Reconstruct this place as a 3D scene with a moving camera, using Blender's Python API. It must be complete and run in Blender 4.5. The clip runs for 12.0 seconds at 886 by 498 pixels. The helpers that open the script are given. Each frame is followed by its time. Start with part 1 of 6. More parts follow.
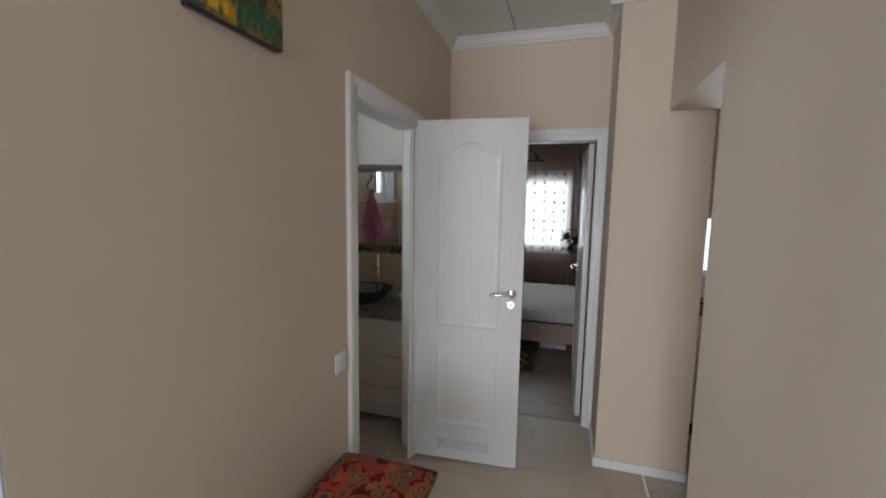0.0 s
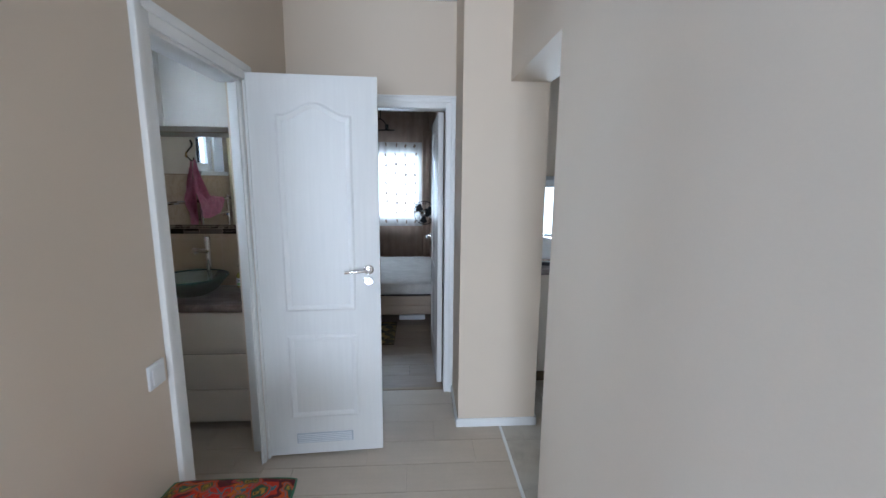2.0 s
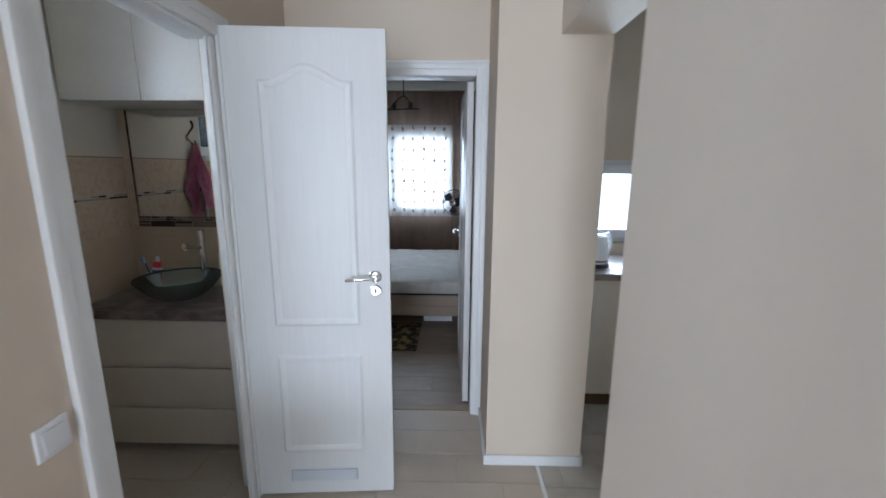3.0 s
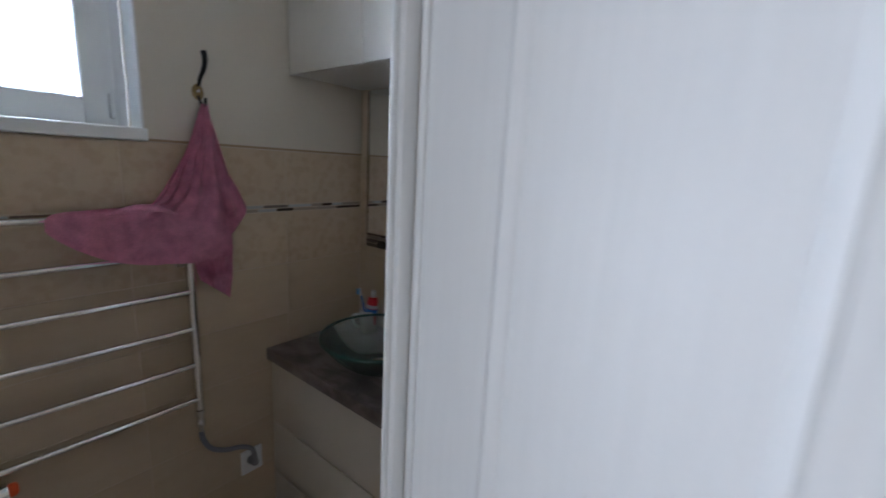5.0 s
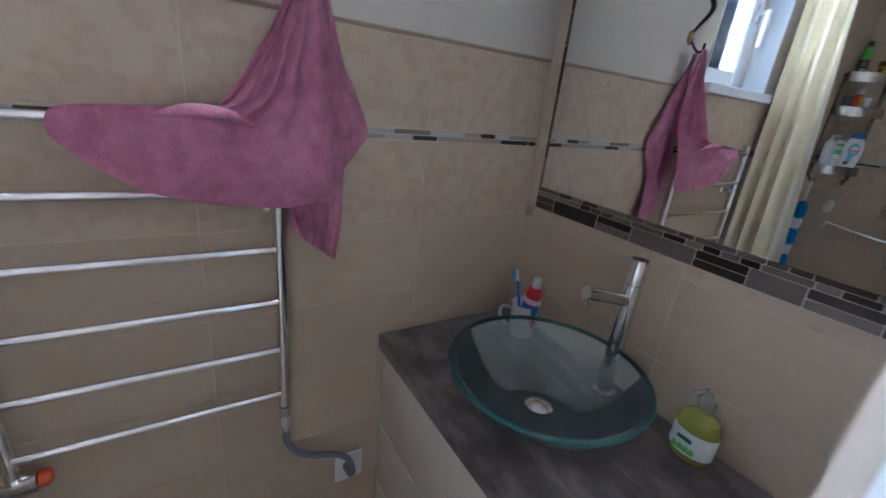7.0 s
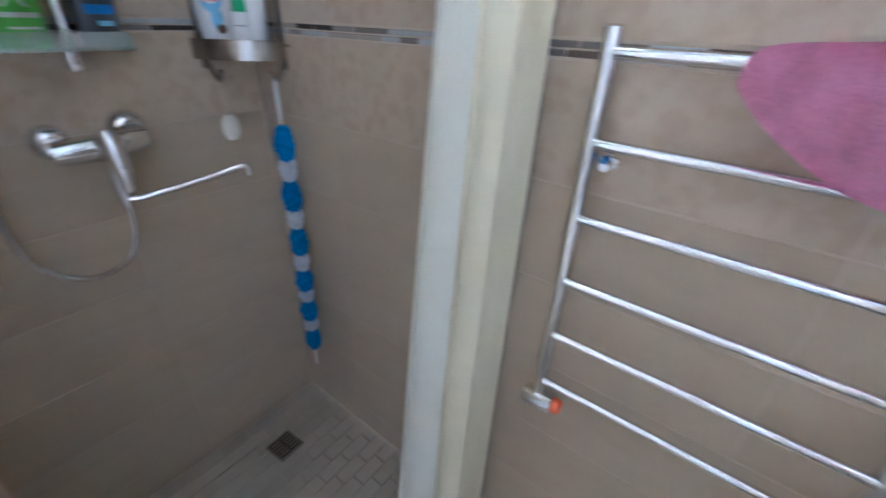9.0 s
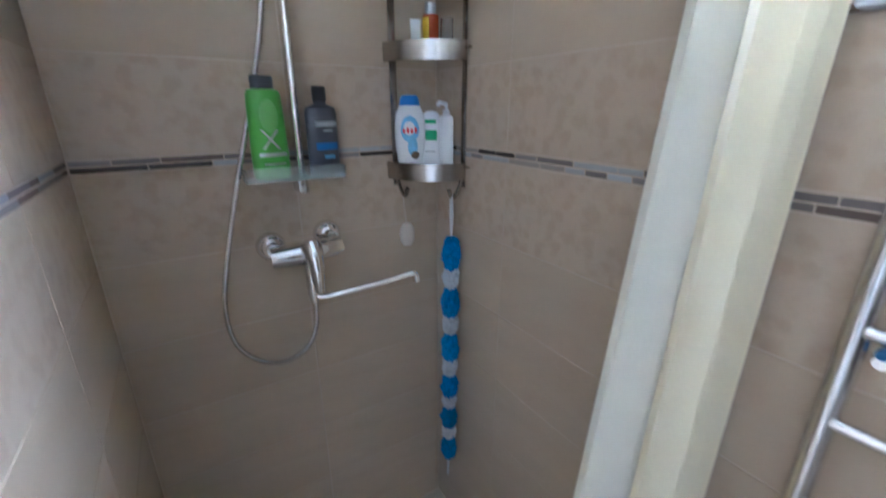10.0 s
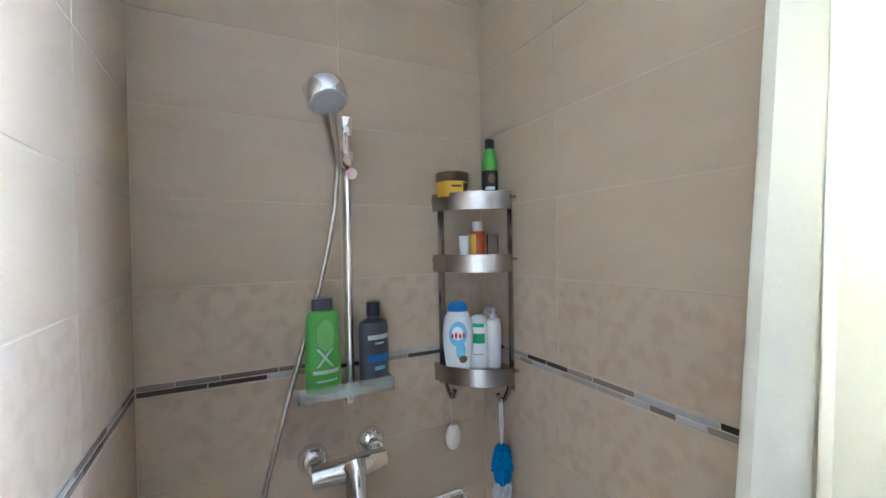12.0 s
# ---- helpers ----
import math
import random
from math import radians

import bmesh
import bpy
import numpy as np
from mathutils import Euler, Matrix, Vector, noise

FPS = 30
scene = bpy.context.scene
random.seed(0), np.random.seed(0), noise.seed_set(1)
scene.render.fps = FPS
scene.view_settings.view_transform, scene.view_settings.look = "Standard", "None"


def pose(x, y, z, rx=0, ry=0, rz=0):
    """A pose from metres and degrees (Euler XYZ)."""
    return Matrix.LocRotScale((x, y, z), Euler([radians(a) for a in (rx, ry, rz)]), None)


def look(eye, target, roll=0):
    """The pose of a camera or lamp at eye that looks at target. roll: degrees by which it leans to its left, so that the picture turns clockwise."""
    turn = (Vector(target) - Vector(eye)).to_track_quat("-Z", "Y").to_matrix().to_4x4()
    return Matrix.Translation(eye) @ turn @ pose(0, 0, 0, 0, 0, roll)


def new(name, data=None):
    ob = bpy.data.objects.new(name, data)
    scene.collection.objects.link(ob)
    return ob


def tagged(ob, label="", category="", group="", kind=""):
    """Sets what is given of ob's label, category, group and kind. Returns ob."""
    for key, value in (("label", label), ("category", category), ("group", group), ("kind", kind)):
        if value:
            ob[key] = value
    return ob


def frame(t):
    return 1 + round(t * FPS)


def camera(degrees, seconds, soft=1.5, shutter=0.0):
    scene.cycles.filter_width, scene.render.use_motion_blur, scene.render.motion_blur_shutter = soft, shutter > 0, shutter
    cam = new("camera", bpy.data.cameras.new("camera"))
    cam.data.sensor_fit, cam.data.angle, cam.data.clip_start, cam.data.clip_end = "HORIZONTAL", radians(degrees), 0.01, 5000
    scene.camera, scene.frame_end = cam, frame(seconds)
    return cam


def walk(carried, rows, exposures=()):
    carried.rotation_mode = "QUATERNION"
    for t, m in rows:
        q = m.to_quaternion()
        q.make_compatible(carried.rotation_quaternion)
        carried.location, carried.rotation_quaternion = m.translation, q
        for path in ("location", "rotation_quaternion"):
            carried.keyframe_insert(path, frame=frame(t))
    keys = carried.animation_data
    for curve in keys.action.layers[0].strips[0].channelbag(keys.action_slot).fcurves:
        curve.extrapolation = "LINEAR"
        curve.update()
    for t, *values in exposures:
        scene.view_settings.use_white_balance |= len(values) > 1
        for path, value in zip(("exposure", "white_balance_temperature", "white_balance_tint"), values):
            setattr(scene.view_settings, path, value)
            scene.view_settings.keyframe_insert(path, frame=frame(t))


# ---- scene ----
cam = camera(94.3, 12.0, shutter=0.5)
PATH = [
    (0, (0.845, 0.766, 1.557), (0.273, 2.669, 1.332), 1.0),
    (0.5, (0.821, 0.774, 1.53), (0.179, 2.637, 1.185), 2.4),
    (1, (0.808, 0.788, 1.546), (0.458, 2.732, 1.229), 1.5),
    (1.5, (0.819, 0.803, 1.541), (0.878, 2.777, 1.226), 1.0),
    (2, (0.823, 0.911, 1.525), (0.946, 2.879, 1.191), 0.5),
    (2.5, (0.891, 1.119, 1.52), (0.916, 3.086, 1.157), 0.9),
    (2.7, (0.889, 1.215, 1.51), (0.895, 3.177, 1.122), 0.4),
    (4.3, (0.673, 2.193, 1.506), (-0.083, 4.009, 1.145), 2.9),
    (4.5, (0.605, 2.309, 1.512), (-0.333, 4.04, 1.156), 2.2),
    (5, (0.425, 2.527, 1.513), (-0.779, 4.076, 1.122), 3.0),
    (5.5, (0.251, 2.716, 1.496), (-1.349, 3.801, 0.984), 4.7),
    (6, (0.103, 2.802, 1.463), (-1.634, 3.585, 0.855), 5.2),
    (6.5, (-0.024, 2.858, 1.45), (-1.632, 3.831, 0.767), 3.6),
    (6.7, (-0.054, 2.872, 1.437), (-1.622, 3.922, 0.773), 6.0),
    (8.3, (-0.254, 2.881, 1.378), (-2.021, 2.887, 0.441), 5.8),
    (8.5, (-0.286, 2.829, 1.38), (-2.016, 2.5, 0.432), 5.1),
    (9, (-0.327, 2.741, 1.366), (-1.725, 1.7, 0.387), 2.2),
    (9.5, (-0.336, 2.68, 1.382), (-1.495, 1.306, 0.506), 2.3),
    (10, (-0.349, 2.637, 1.443), (-1.356, 1.037, 0.793), 0.0),
    (10.5, (-0.352, 2.613, 1.493), (-1.281, 0.909, 1.009), 0.5),
    (11, (-0.343, 2.599, 1.542), (-1.262, 0.85, 1.233), 0.7),
    (11.5, (-0.348, 2.598, 1.597), (-1.255, 0.817, 1.504), -0.4),
    (12, (-0.343, 2.597, 1.622), (-1.256, 0.817, 1.602), -1.0),
]
EXPOSURES = [(0.0, -0.7, 6150, 9), (0.6, -0.36, 5650, 7), (1.2, -0.05, 5180, 5), (2.7, -0.05, 5330, 6), (4.3, -0.2, 5500, 8), (5.0, -0.17, 5400, 9), (5.6, 0.2, 5300, 10),
             (6.7, 0.62, 5000, 12), (8.3, 1.88, 4520, 10), (9.0, 1.72, 4600, 9), (9.7, 1.72, 4650, 9), (11.0, 1.95, 4720, 8), (12.0, 2.1, 4850, 6)]
walk(cam, [(t, look(eye, target, roll)) for t, eye, target, roll in PATH], EXPOSURES)

# ---- world, sun, daylight in the window openings ----
world = bpy.data.worlds.new("sky")
scene.world = world
world.use_nodes = True
wn = world.node_tree.nodes
sky = wn.new("ShaderNodeTexSky")
sky.sky_type, sky.sun_disc = "NISHITA", False
sky.sun_elevation, sky.sun_rotation = radians(48), radians(100)
world.node_tree.links.new(sky.outputs[0], wn["Background"].inputs[0])
wn["Background"].inputs[1].default_value = 0.12
sun = new("sun", bpy.data.lights.new("sun", "SUN"))
sun.data.energy, sun.data.angle, sun.data.color = 1.0, radians(10), (1, 0.95, 0.88)
sun.matrix_world = look((6, -1, 7.5), (0, 0, 0))


def daylight(name, eye, target, w, h, power, colour):
    ob = new(name, bpy.data.lights.new(name, "AREA"))
    ob.data.shape, ob.data.size, ob.data.size_y = "RECTANGLE", w, h
    ob.data.energy, ob.data.color = power, colour
    ob.matrix_world = look(eye, target)
    return ob


SKYGLOW = 3.0
DAY = (0.86, 0.93, 1.0)
daylight("daylight_bath", (-1.47, 2.714, 1.97), (0, 2.714, 1.97), 0.90, 0.90, 75, (0.93, 0.96, 1.0))
daylight("daylight_bedroom", (0.10, 6.98, 1.42), (0.10, 0, 1.42), 1.6, 1.05, 42, DAY)
daylight("daylight_kitchen", (2.40, 4.44, 1.27), (2.40, 0, 1.27), 0.96, 0.48, 50, DAY)
daylight("daylight_west", (-2.24, -0.30, 1.45), (3, -0.30, 1.45), 1.7, 1.7, 17, (0.38, 0.64, 1.0))
daylight("daylight_south", (-0.15, -5.04, 1.25), (-0.15, 3, 1.25), 2.7, 2.1, 290, (0.95, 0.96, 1.0))


# ---- materials ----
def mat(name, colour, rough=0.6, metal=0.0, var=0.08, scale=6.0, fine=80.0, bump=0.05, dist=0.002, spec=0.5, trans=0.0, ior=1.45, sub=0.0):
    m = bpy.data.materials.new(name)
    m.use_nodes = True
    nt = m.node_tree
    b = nt.nodes["Principled BSDF"]
    b.inputs["Roughness"].default_value, b.inputs["Metallic"].default_value = rough, metal
    b.inputs["Transmission Weight"].default_value, b.inputs["IOR"].default_value = trans, ior
    b.inputs["Specular IOR Level"].default_value = spec
    b.inputs["Subsurface Weight"].default_value = sub
    tc = nt.nodes.new("ShaderNodeTexCoord")
    big, small = nt.nodes.new("ShaderNodeTexNoise"), nt.nodes.new("ShaderNodeTexNoise")
    big.inputs["Scale"].default_value, small.inputs["Scale"].default_value = scale, fine
    big.inputs["Detail"].default_value = small.inputs["Detail"].default_value = 5
    for n in (big, small):
        nt.links.new(tc.outputs["Object"], n.inputs["Vector"])
    mix = nt.nodes.new("ShaderNodeMix")
    mix.data_type = "FLOAT"
    mix.inputs[0].default_value = 0.35
    nt.links.new(big.outputs[0], mix.inputs[2])
    nt.links.new(small.outputs[0], mix.inputs[3])
    ramp = nt.nodes.new("ShaderNodeValToRGB")
    lo, hi = ramp.color_ramp.elements
    lo.position, hi.position = 0.3, 0.7
    lo.color = (*[max(0, c * (1 - var)) for c in colour], 1)
    hi.color = (*[min(1, c * (1 + var)) for c in colour], 1)
    nt.links.new(mix.outputs[0], ramp.inputs[0])
    nt.links.new(ramp.outputs[0], b.inputs["Base Color"])
    if bump:
        bp = nt.nodes.new("ShaderNodeBump")
        bp.inputs["Strength"].default_value, bp.inputs["Distance"].default_value = bump, dist
        nt.links.new(small.outputs[0], bp.inputs["Height"])
        nt.links.new(bp.outputs[0], b.inputs["Normal"])
    return m


def tint_by_piece(m, amount=0.12):
    """Lets each piece differ a little in lightness."""
    nt = m.node_tree
    b = nt.nodes["Principled BSDF"]
    old = b.inputs["Base Color"].links[0].from_socket
    info = nt.nodes.new("ShaderNodeObjectInfo")
    rng = nt.nodes.new("ShaderNodeMapRange")
    rng.inputs[3].default_value, rng.inputs[4].default_value = 1 - amount, 1 + amount
    hsv = nt.nodes.new("ShaderNodeHueSaturation")
    nt.links.new(info.outputs["Random"], rng.inputs[0])
    nt.links.new(rng.outputs[0], hsv.inputs["Value"])
    nt.links.new(old, hsv.inputs["Color"])
    nt.links.new(hsv.outputs[0], b.inputs["Base Color"])
    return m


def streaks(m, colour, stretch, amount=0.25, strength=0.6):
    """Adds long grain or veins along the axis with the small factor."""
    nt = m.node_tree
    b = nt.nodes["Principled BSDF"]
    old = b.inputs["Base Color"].links[0].from_socket
    tc, mp, nz = nt.nodes.new("ShaderNodeTexCoord"), nt.nodes.new("ShaderNodeMapping"), nt.nodes.new("ShaderNodeTexNoise")
    mp.inputs["Scale"].default_value = stretch
    nz.inputs["Scale"].default_value, nz.inputs["Detail"].default_value, nz.inputs["Distortion"].default_value = 1.0, 8, 0.6
    ramp, mx = nt.nodes.new("ShaderNodeValToRGB"), nt.nodes.new("ShaderNodeMix")
    ramp.color_ramp.elements[0].position, ramp.color_ramp.elements[1].position = 0.5 - amount, 0.5 + amount
    mx.data_type = "RGBA"
    nt.links.new(tc.outputs["Object"], mp.inputs[0])
    nt.links.new(mp.outputs[0], nz.inputs["Vector"])
    nt.links.new(nz.outputs[0], ramp.inputs[0])
    ml = nt.nodes.new("ShaderNodeMath")
    ml.operation = "MULTIPLY"
    ml.inputs[1].default_value = strength
    nt.links.new(ramp.outputs[0], ml.inputs[0])
    nt.links.new(ml.outputs[0], mx.inputs[0])
    nt.links.new(old, mx.inputs[6])
    mx.inputs[7].default_value = (*colour, 1)
    nt.links.new(mx.outputs[2], b.inputs["Base Color"])
    return m


def blotches(m, colour, scale, lo=0.45, hi=0.6, strength=0.6):
    """Adds soft flower-like blotches of a second colour."""
    nt = m.node_tree
    b = nt.nodes["Principled BSDF"]
    old = b.inputs["Base Color"].links[0].from_socket
    tc, vor, nz = nt.nodes.new("ShaderNodeTexCoord"), nt.nodes.new("ShaderNodeTexVoronoi"), nt.nodes.new("ShaderNodeTexNoise")
    vor.feature = "SMOOTH_F1"
    vor.inputs["Scale"].default_value = scale
    nz.inputs["Scale"].default_value, nz.inputs["Detail"].default_value = scale * 1.5, 6
    ad, ramp, mx, ml = nt.nodes.new("ShaderNodeMath"), nt.nodes.new("ShaderNodeValToRGB"), nt.nodes.new("ShaderNodeMix"), nt.nodes.new("ShaderNodeMath")
    nt.links.new(tc.outputs["Object"], vor.inputs["Vector"])
    nt.links.new(tc.outputs["Object"], nz.inputs["Vector"])
    ad.operation, ml.operation = "ADD", "MULTIPLY"
    nt.links.new(vor.outputs["Distance"], ad.inputs[0])
    nt.links.new(nz.outputs[0], ad.inputs[1])
    ramp.color_ramp.elements[0].position, ramp.color_ramp.elements[1].position = lo, hi
    half = nt.nodes.new("ShaderNodeMath")
    half.operation = "MULTIPLY"
    half.inputs[1].default_value = 0.6
    nt.links.new(ad.outputs[0], half.inputs[0])
    nt.links.new(half.outputs[0], ramp.inputs[0])
    nt.links.new(ramp.outputs[0], ml.inputs[0])
    ml.inputs[1].default_value = strength
    mx.data_type = "RGBA"
    nt.links.new(ml.outputs[0], mx.inputs[0])
    nt.links.new(old, mx.inputs[6])
    mx.inputs[7].default_value = (*colour, 1)
    nt.links.new(mx.outputs[2], b.inputs["Base Color"])
    return m


def cloth(name, colour, translucent=0.35, var=0.12, scale=9.0, clear=0.0, bump=0.3):
    """Thin cloth that lets some light through; clear: how open the weave is."""
    m = mat(name, colour, rough=0.85, var=var, scale=scale, fine=300, bump=bump, dist=0.001, spec=0.2)
    nt = m.node_tree
    b = nt.nodes["Principled BSDF"]
    tr, mx = nt.nodes.new("ShaderNodeBsdfTranslucent"), nt.nodes.new("ShaderNodeMixShader")
    nt.links.new(b.inputs["Base Color"].links[0].from_socket, tr.inputs["Color"])
    mx.inputs[0].default_value = translucent
    nt.links.new(b.outputs[0], mx.inputs[1])
    nt.links.new(tr.outputs[0], mx.inputs[2])
    last = mx
    if clear:
        tp, mx2 = nt.nodes.new("ShaderNodeBsdfTransparent"), nt.nodes.new("ShaderNodeMixShader")
        mx2.inputs[0].default_value = clear
        nt.links.new(mx.outputs[0], mx2.inputs[1])
        nt.links.new(tp.outputs[0], mx2.inputs[2])
        last = mx2
    nt.links.new(last.outputs[0], nt.nodes["Material Output"].inputs[0])
    return m


def ramp_by_piece(name, stops, rough=0.25):
    """Glass mosaic: each piece takes one of several colours."""
    m = mat(name, (0.2, 0.18, 0.16), rough=rough, var=0.1, bump=0.03)
    nt = m.node_tree
    b = nt.nodes["Principled BSDF"]
    info, ramp = nt.nodes.new("ShaderNodeObjectInfo"), nt.nodes.new("ShaderNodeValToRGB")
    ramp.color_ramp.interpolation = "CONSTANT"
    while len(ramp.color_ramp.elements) < len(stops):
        ramp.color_ramp.elements.new(0.5)
    for i, c in enumerate(stops):
        ramp.color_ramp.elements[i].position = i / len(stops)
        ramp.color_ramp.elements[i].color = (*c, 1)
    nz, mx = nt.nodes.new("ShaderNodeTexNoise"), nt.nodes.new("ShaderNodeMix")
    nz.inputs["Scale"].default_value = 60
    mx.data_type, mx.blend_type = "RGBA", "SOFT_LIGHT"
    mx.inputs[0].default_value = 0.7
    nt.links.new(info.outputs["Random"], ramp.inputs[0])
    nt.links.new(ramp.outputs[0], mx.inputs[6])
    nt.links.new(nz.outputs[0], mx.inputs[7])
    nt.links.new(mx.outputs[2], b.inputs["Base Color"])
    return m


M_BEIGE = mat("beige_wall_paint", (0.68, 0.585, 0.475), 0.75, var=0.03, scale=1.5, fine=220, bump=0.12, dist=0.001)
# The hall beige made paler and greyer: bluish daylight put into the colour.
M_DAYWASH = mat("beige_wall_with_daylight_wash", (0.67, 0.595, 0.505), 0.75, var=0.03, scale=1.5, fine=220, bump=0.12, dist=0.001)
# Dark grey-blue stands in for weaker, cooler daylight on the return wall.
M_DIMRETURN = mat("dimmed_grey_blue_wall", (0.36, 0.40, 0.45), 0.75, var=0.03, scale=2, fine=220, bump=0.1, dist=0.001)
M_BATHPAINT = mat("pale_wall_paint", (0.66, 0.61, 0.53), 0.75, var=0.03, scale=2, fine=220, bump=0.1, dist=0.001)
M_BROWNPAINT = mat("brown_wall_paper", (0.30, 0.22, 0.16), 0.8, var=0.08, scale=3, fine=150)
M_WHITE = mat("white_lacquer", (0.80, 0.80, 0.79), 0.38, var=0.02, scale=4, fine=160, bump=0.06, dist=0.0006)
M_DOOR = streaks(mat("white_grained_door_skin", (0.80, 0.80, 0.79), 0.5, var=0.02, scale=4, fine=120, bump=0.08, dist=0.0006), (0.74, 0.74, 0.73), (60, 60, 3), 0.2, 0.5)
M_GLOSSDOOR = mat("glossy_white_door_skin", (0.70, 0.68, 0.66), 0.24, var=0.02, scale=4, fine=120, bump=0.03, dist=0.0006)
M_CEIL = mat("ceiling_white", (0.80, 0.79, 0.77), 0.85, var=0.02, scale=2, fine=150, bump=0.08)
M_PVC = mat("white_pvc", (0.80, 0.82, 0.84), 0.3, var=0.015, bump=0.02)
M_DARKGAP = mat("dark_gap", (0.03, 0.03, 0.03), 0.9, bump=0)
M_FLOOR = tint_by_piece(streaks(mat("greige_wood_look_tile", (0.58, 0.495, 0.40), 0.36, var=0.07, scale=5, fine=90, bump=0.05, dist=0.0006), (0.50, 0.43, 0.345), (3, 30, 30), 0.25, 0.5), 0.03)
M_GROUT = mat("floor_grout", (0.53, 0.46, 0.38), 0.9, bump=0.1)
M_KITFLOOR = blotches(mat("stone_look_kitchen_tile", (0.42, 0.38, 0.32), 0.3, var=0.12, scale=7, fine=60), (0.55, 0.51, 0.44), 9, 0.4, 0.7, 0.6)
M_LAMINATE = tint_by_piece(streaks(mat("brown_laminate", (0.36, 0.285, 0.22), 0.38, var=0.08, scale=5, fine=90, bump=0.05), (0.20, 0.15, 0.11), (4, 40, 40), 0.2, 0.5), 0.1)
M_TILE = tint_by_piece(streaks(mat("beige_wall_tile", (0.50, 0.39, 0.27), 0.38, var=0.05, scale=4, fine=60, bump=0.04, dist=0.0006), (0.58, 0.475, 0.35), (2.5, 2.5, 12), 0.22, 0.7), 0.025)
M_DECOR = tint_by_piece(blotches(mat("floral_beige_wall_tile", (0.49, 0.375, 0.26), 0.3, var=0.05, scale=4, fine=60, bump=0.04, dist=0.0006), (0.61, 0.505, 0.38), 31, 0.42, 0.60, 0.45), 0.02)
M_TGROUT = mat("pale_tile_grout", (0.57, 0.47, 0.36), 0.9, bump=0.1)
M_TRIMTILE = mat("brown_tile_trim", (0.36, 0.27, 0.18), 0.4, var=0.1)
M_MOSAIC = ramp_by_piece("glass_stone_mosaic", [(0.06, 0.05, 0.045), (0.30, 0.27, 0.25), (0.44, 0.44, 0.44), (0.17, 0.13, 0.105), (0.38, 0.33, 0.28), (0.50, 0.52, 0.53), (0.22, 0.19, 0.175)])
M_MOSAICD = ramp_by_piece("dark_glass_mosaic", [(0.03, 0.024, 0.02), (0.10, 0.075, 0.06), (0.17, 0.14, 0.12), (0.07, 0.05, 0.04), (0.24, 0.20, 0.17), (0.13, 0.10, 0.08)])
M_CHROME = mat("chrome", (0.80, 0.80, 0.81), 0.09, 1.0, var=0.02, bump=0)
M_SATIN = mat("brushed_steel", (0.45, 0.42, 0.385), 0.27, 1.0, var=0.06, scale=30, fine=300, bump=0.04, dist=0.0004)
M_HOSE = mat("ribbed_steel_hose", (0.62, 0.62, 0.62), 0.25, 1.0, var=0.05, bump=0)
M_MIRROR = mat("silvered_mirror", (0.90, 0.91, 0.90), 0.01, 1.0, var=0.0, bump=0)


def glassy(name, tint, body=0.1, colour=(0.5, 0.55, 0.53), gloss=0.10):
    """Thin glass: mostly see-through with a tint, some sheen and a little milkiness."""
    m = bpy.data.materials.new(name)
    m.use_nodes = True
    nt = m.node_tree
    tp, gl, df = nt.nodes.new("ShaderNodeBsdfTransparent"), nt.nodes.new("ShaderNodeBsdfGlossy"), nt.nodes.new("ShaderNodeBsdfDiffuse")
    fr, m1, m2 = nt.nodes.new("ShaderNodeFresnel"), nt.nodes.new("ShaderNodeMixShader"), nt.nodes.new("ShaderNodeMixShader")
    tp.inputs[0].default_value, df.inputs[0].default_value = (*tint, 1), (*colour, 1)
    gl.inputs["Roughness"].default_value, fr.inputs[0].default_value = 0.04, 1.0 + gloss * 4.5
    m1.inputs[0].default_value = body
    nt.links.new(tp.outputs[0], m1.inputs[1])
    nt.links.new(df.outputs[0], m1.inputs[2])
    nt.links.new(fr.outputs[0], m2.inputs[0])
    nt.links.new(m1.outputs[0], m2.inputs[1])
    nt.links.new(gl.outputs[0], m2.inputs[2])
    nt.links.new(m2.outputs[0], nt.nodes["Material Output"].inputs[0])
    return m


M_BASIN = glassy("green_tinted_glass", (0.95, 0.985, 0.975), 0.15, (0.62, 0.72, 0.69), 0.08)
M_RIM = glassy("green_glass_edge", (0.30, 0.55, 0.52), 0.35, (0.10, 0.30, 0.27), 0.11)
M_CLEAR = glassy("clear_acrylic", (0.98, 0.985, 0.98), 0.12, (0.8, 0.82, 0.8), 0.035)
M_TRAY = glassy("milky_acrylic", (0.97, 0.985, 0.975), 0.26, (0.74, 0.80, 0.75), 0.03)
M_PANE = glassy("window_glass", (0.97, 0.98, 0.98), 0.0, (0.5, 0.5, 0.5), 0.08)
M_STONE = streaks(blotches(mat("brown_grey_stone_laminate", (0.15, 0.12, 0.115), 0.32, var=0.45, scale=14, fine=60, bump=0.05), (0.30, 0.255, 0.235), 13, 0.42, 0.66, 0.75), (0.09, 0.07, 0.065), (6, 17, 11), 0.07, 0.6)
M_CABINET = mat("cream_cabinet_front", (0.70, 0.64, 0.55), 0.42, var=0.02, scale=3, fine=90, bump=0.04)
M_CABWHITE = mat("white_cabinet_front", (0.76, 0.74, 0.70), 0.42, var=0.02, scale=3, fine=90, bump=0.04)
M_TOWEL = mat("pink_terry_towel", (0.88, 0.37, 0.54), 0.95, var=0.22, scale=30, fine=240, bump=0.8, dist=0.0035, spec=0.1)
M_TOWEL.node_tree.nodes["Principled BSDF"].inputs["Sheen Weight"].default_value = 0.3
M_CURTAIN = cloth("cream_shower_curtain", (0.97, 0.88, 0.66), 0.14, var=0.04, bump=0.1)
M_LINER = cloth("white_shower_liner", (0.97, 0.94, 0.83), 0.12, var=0.03, bump=0.1)
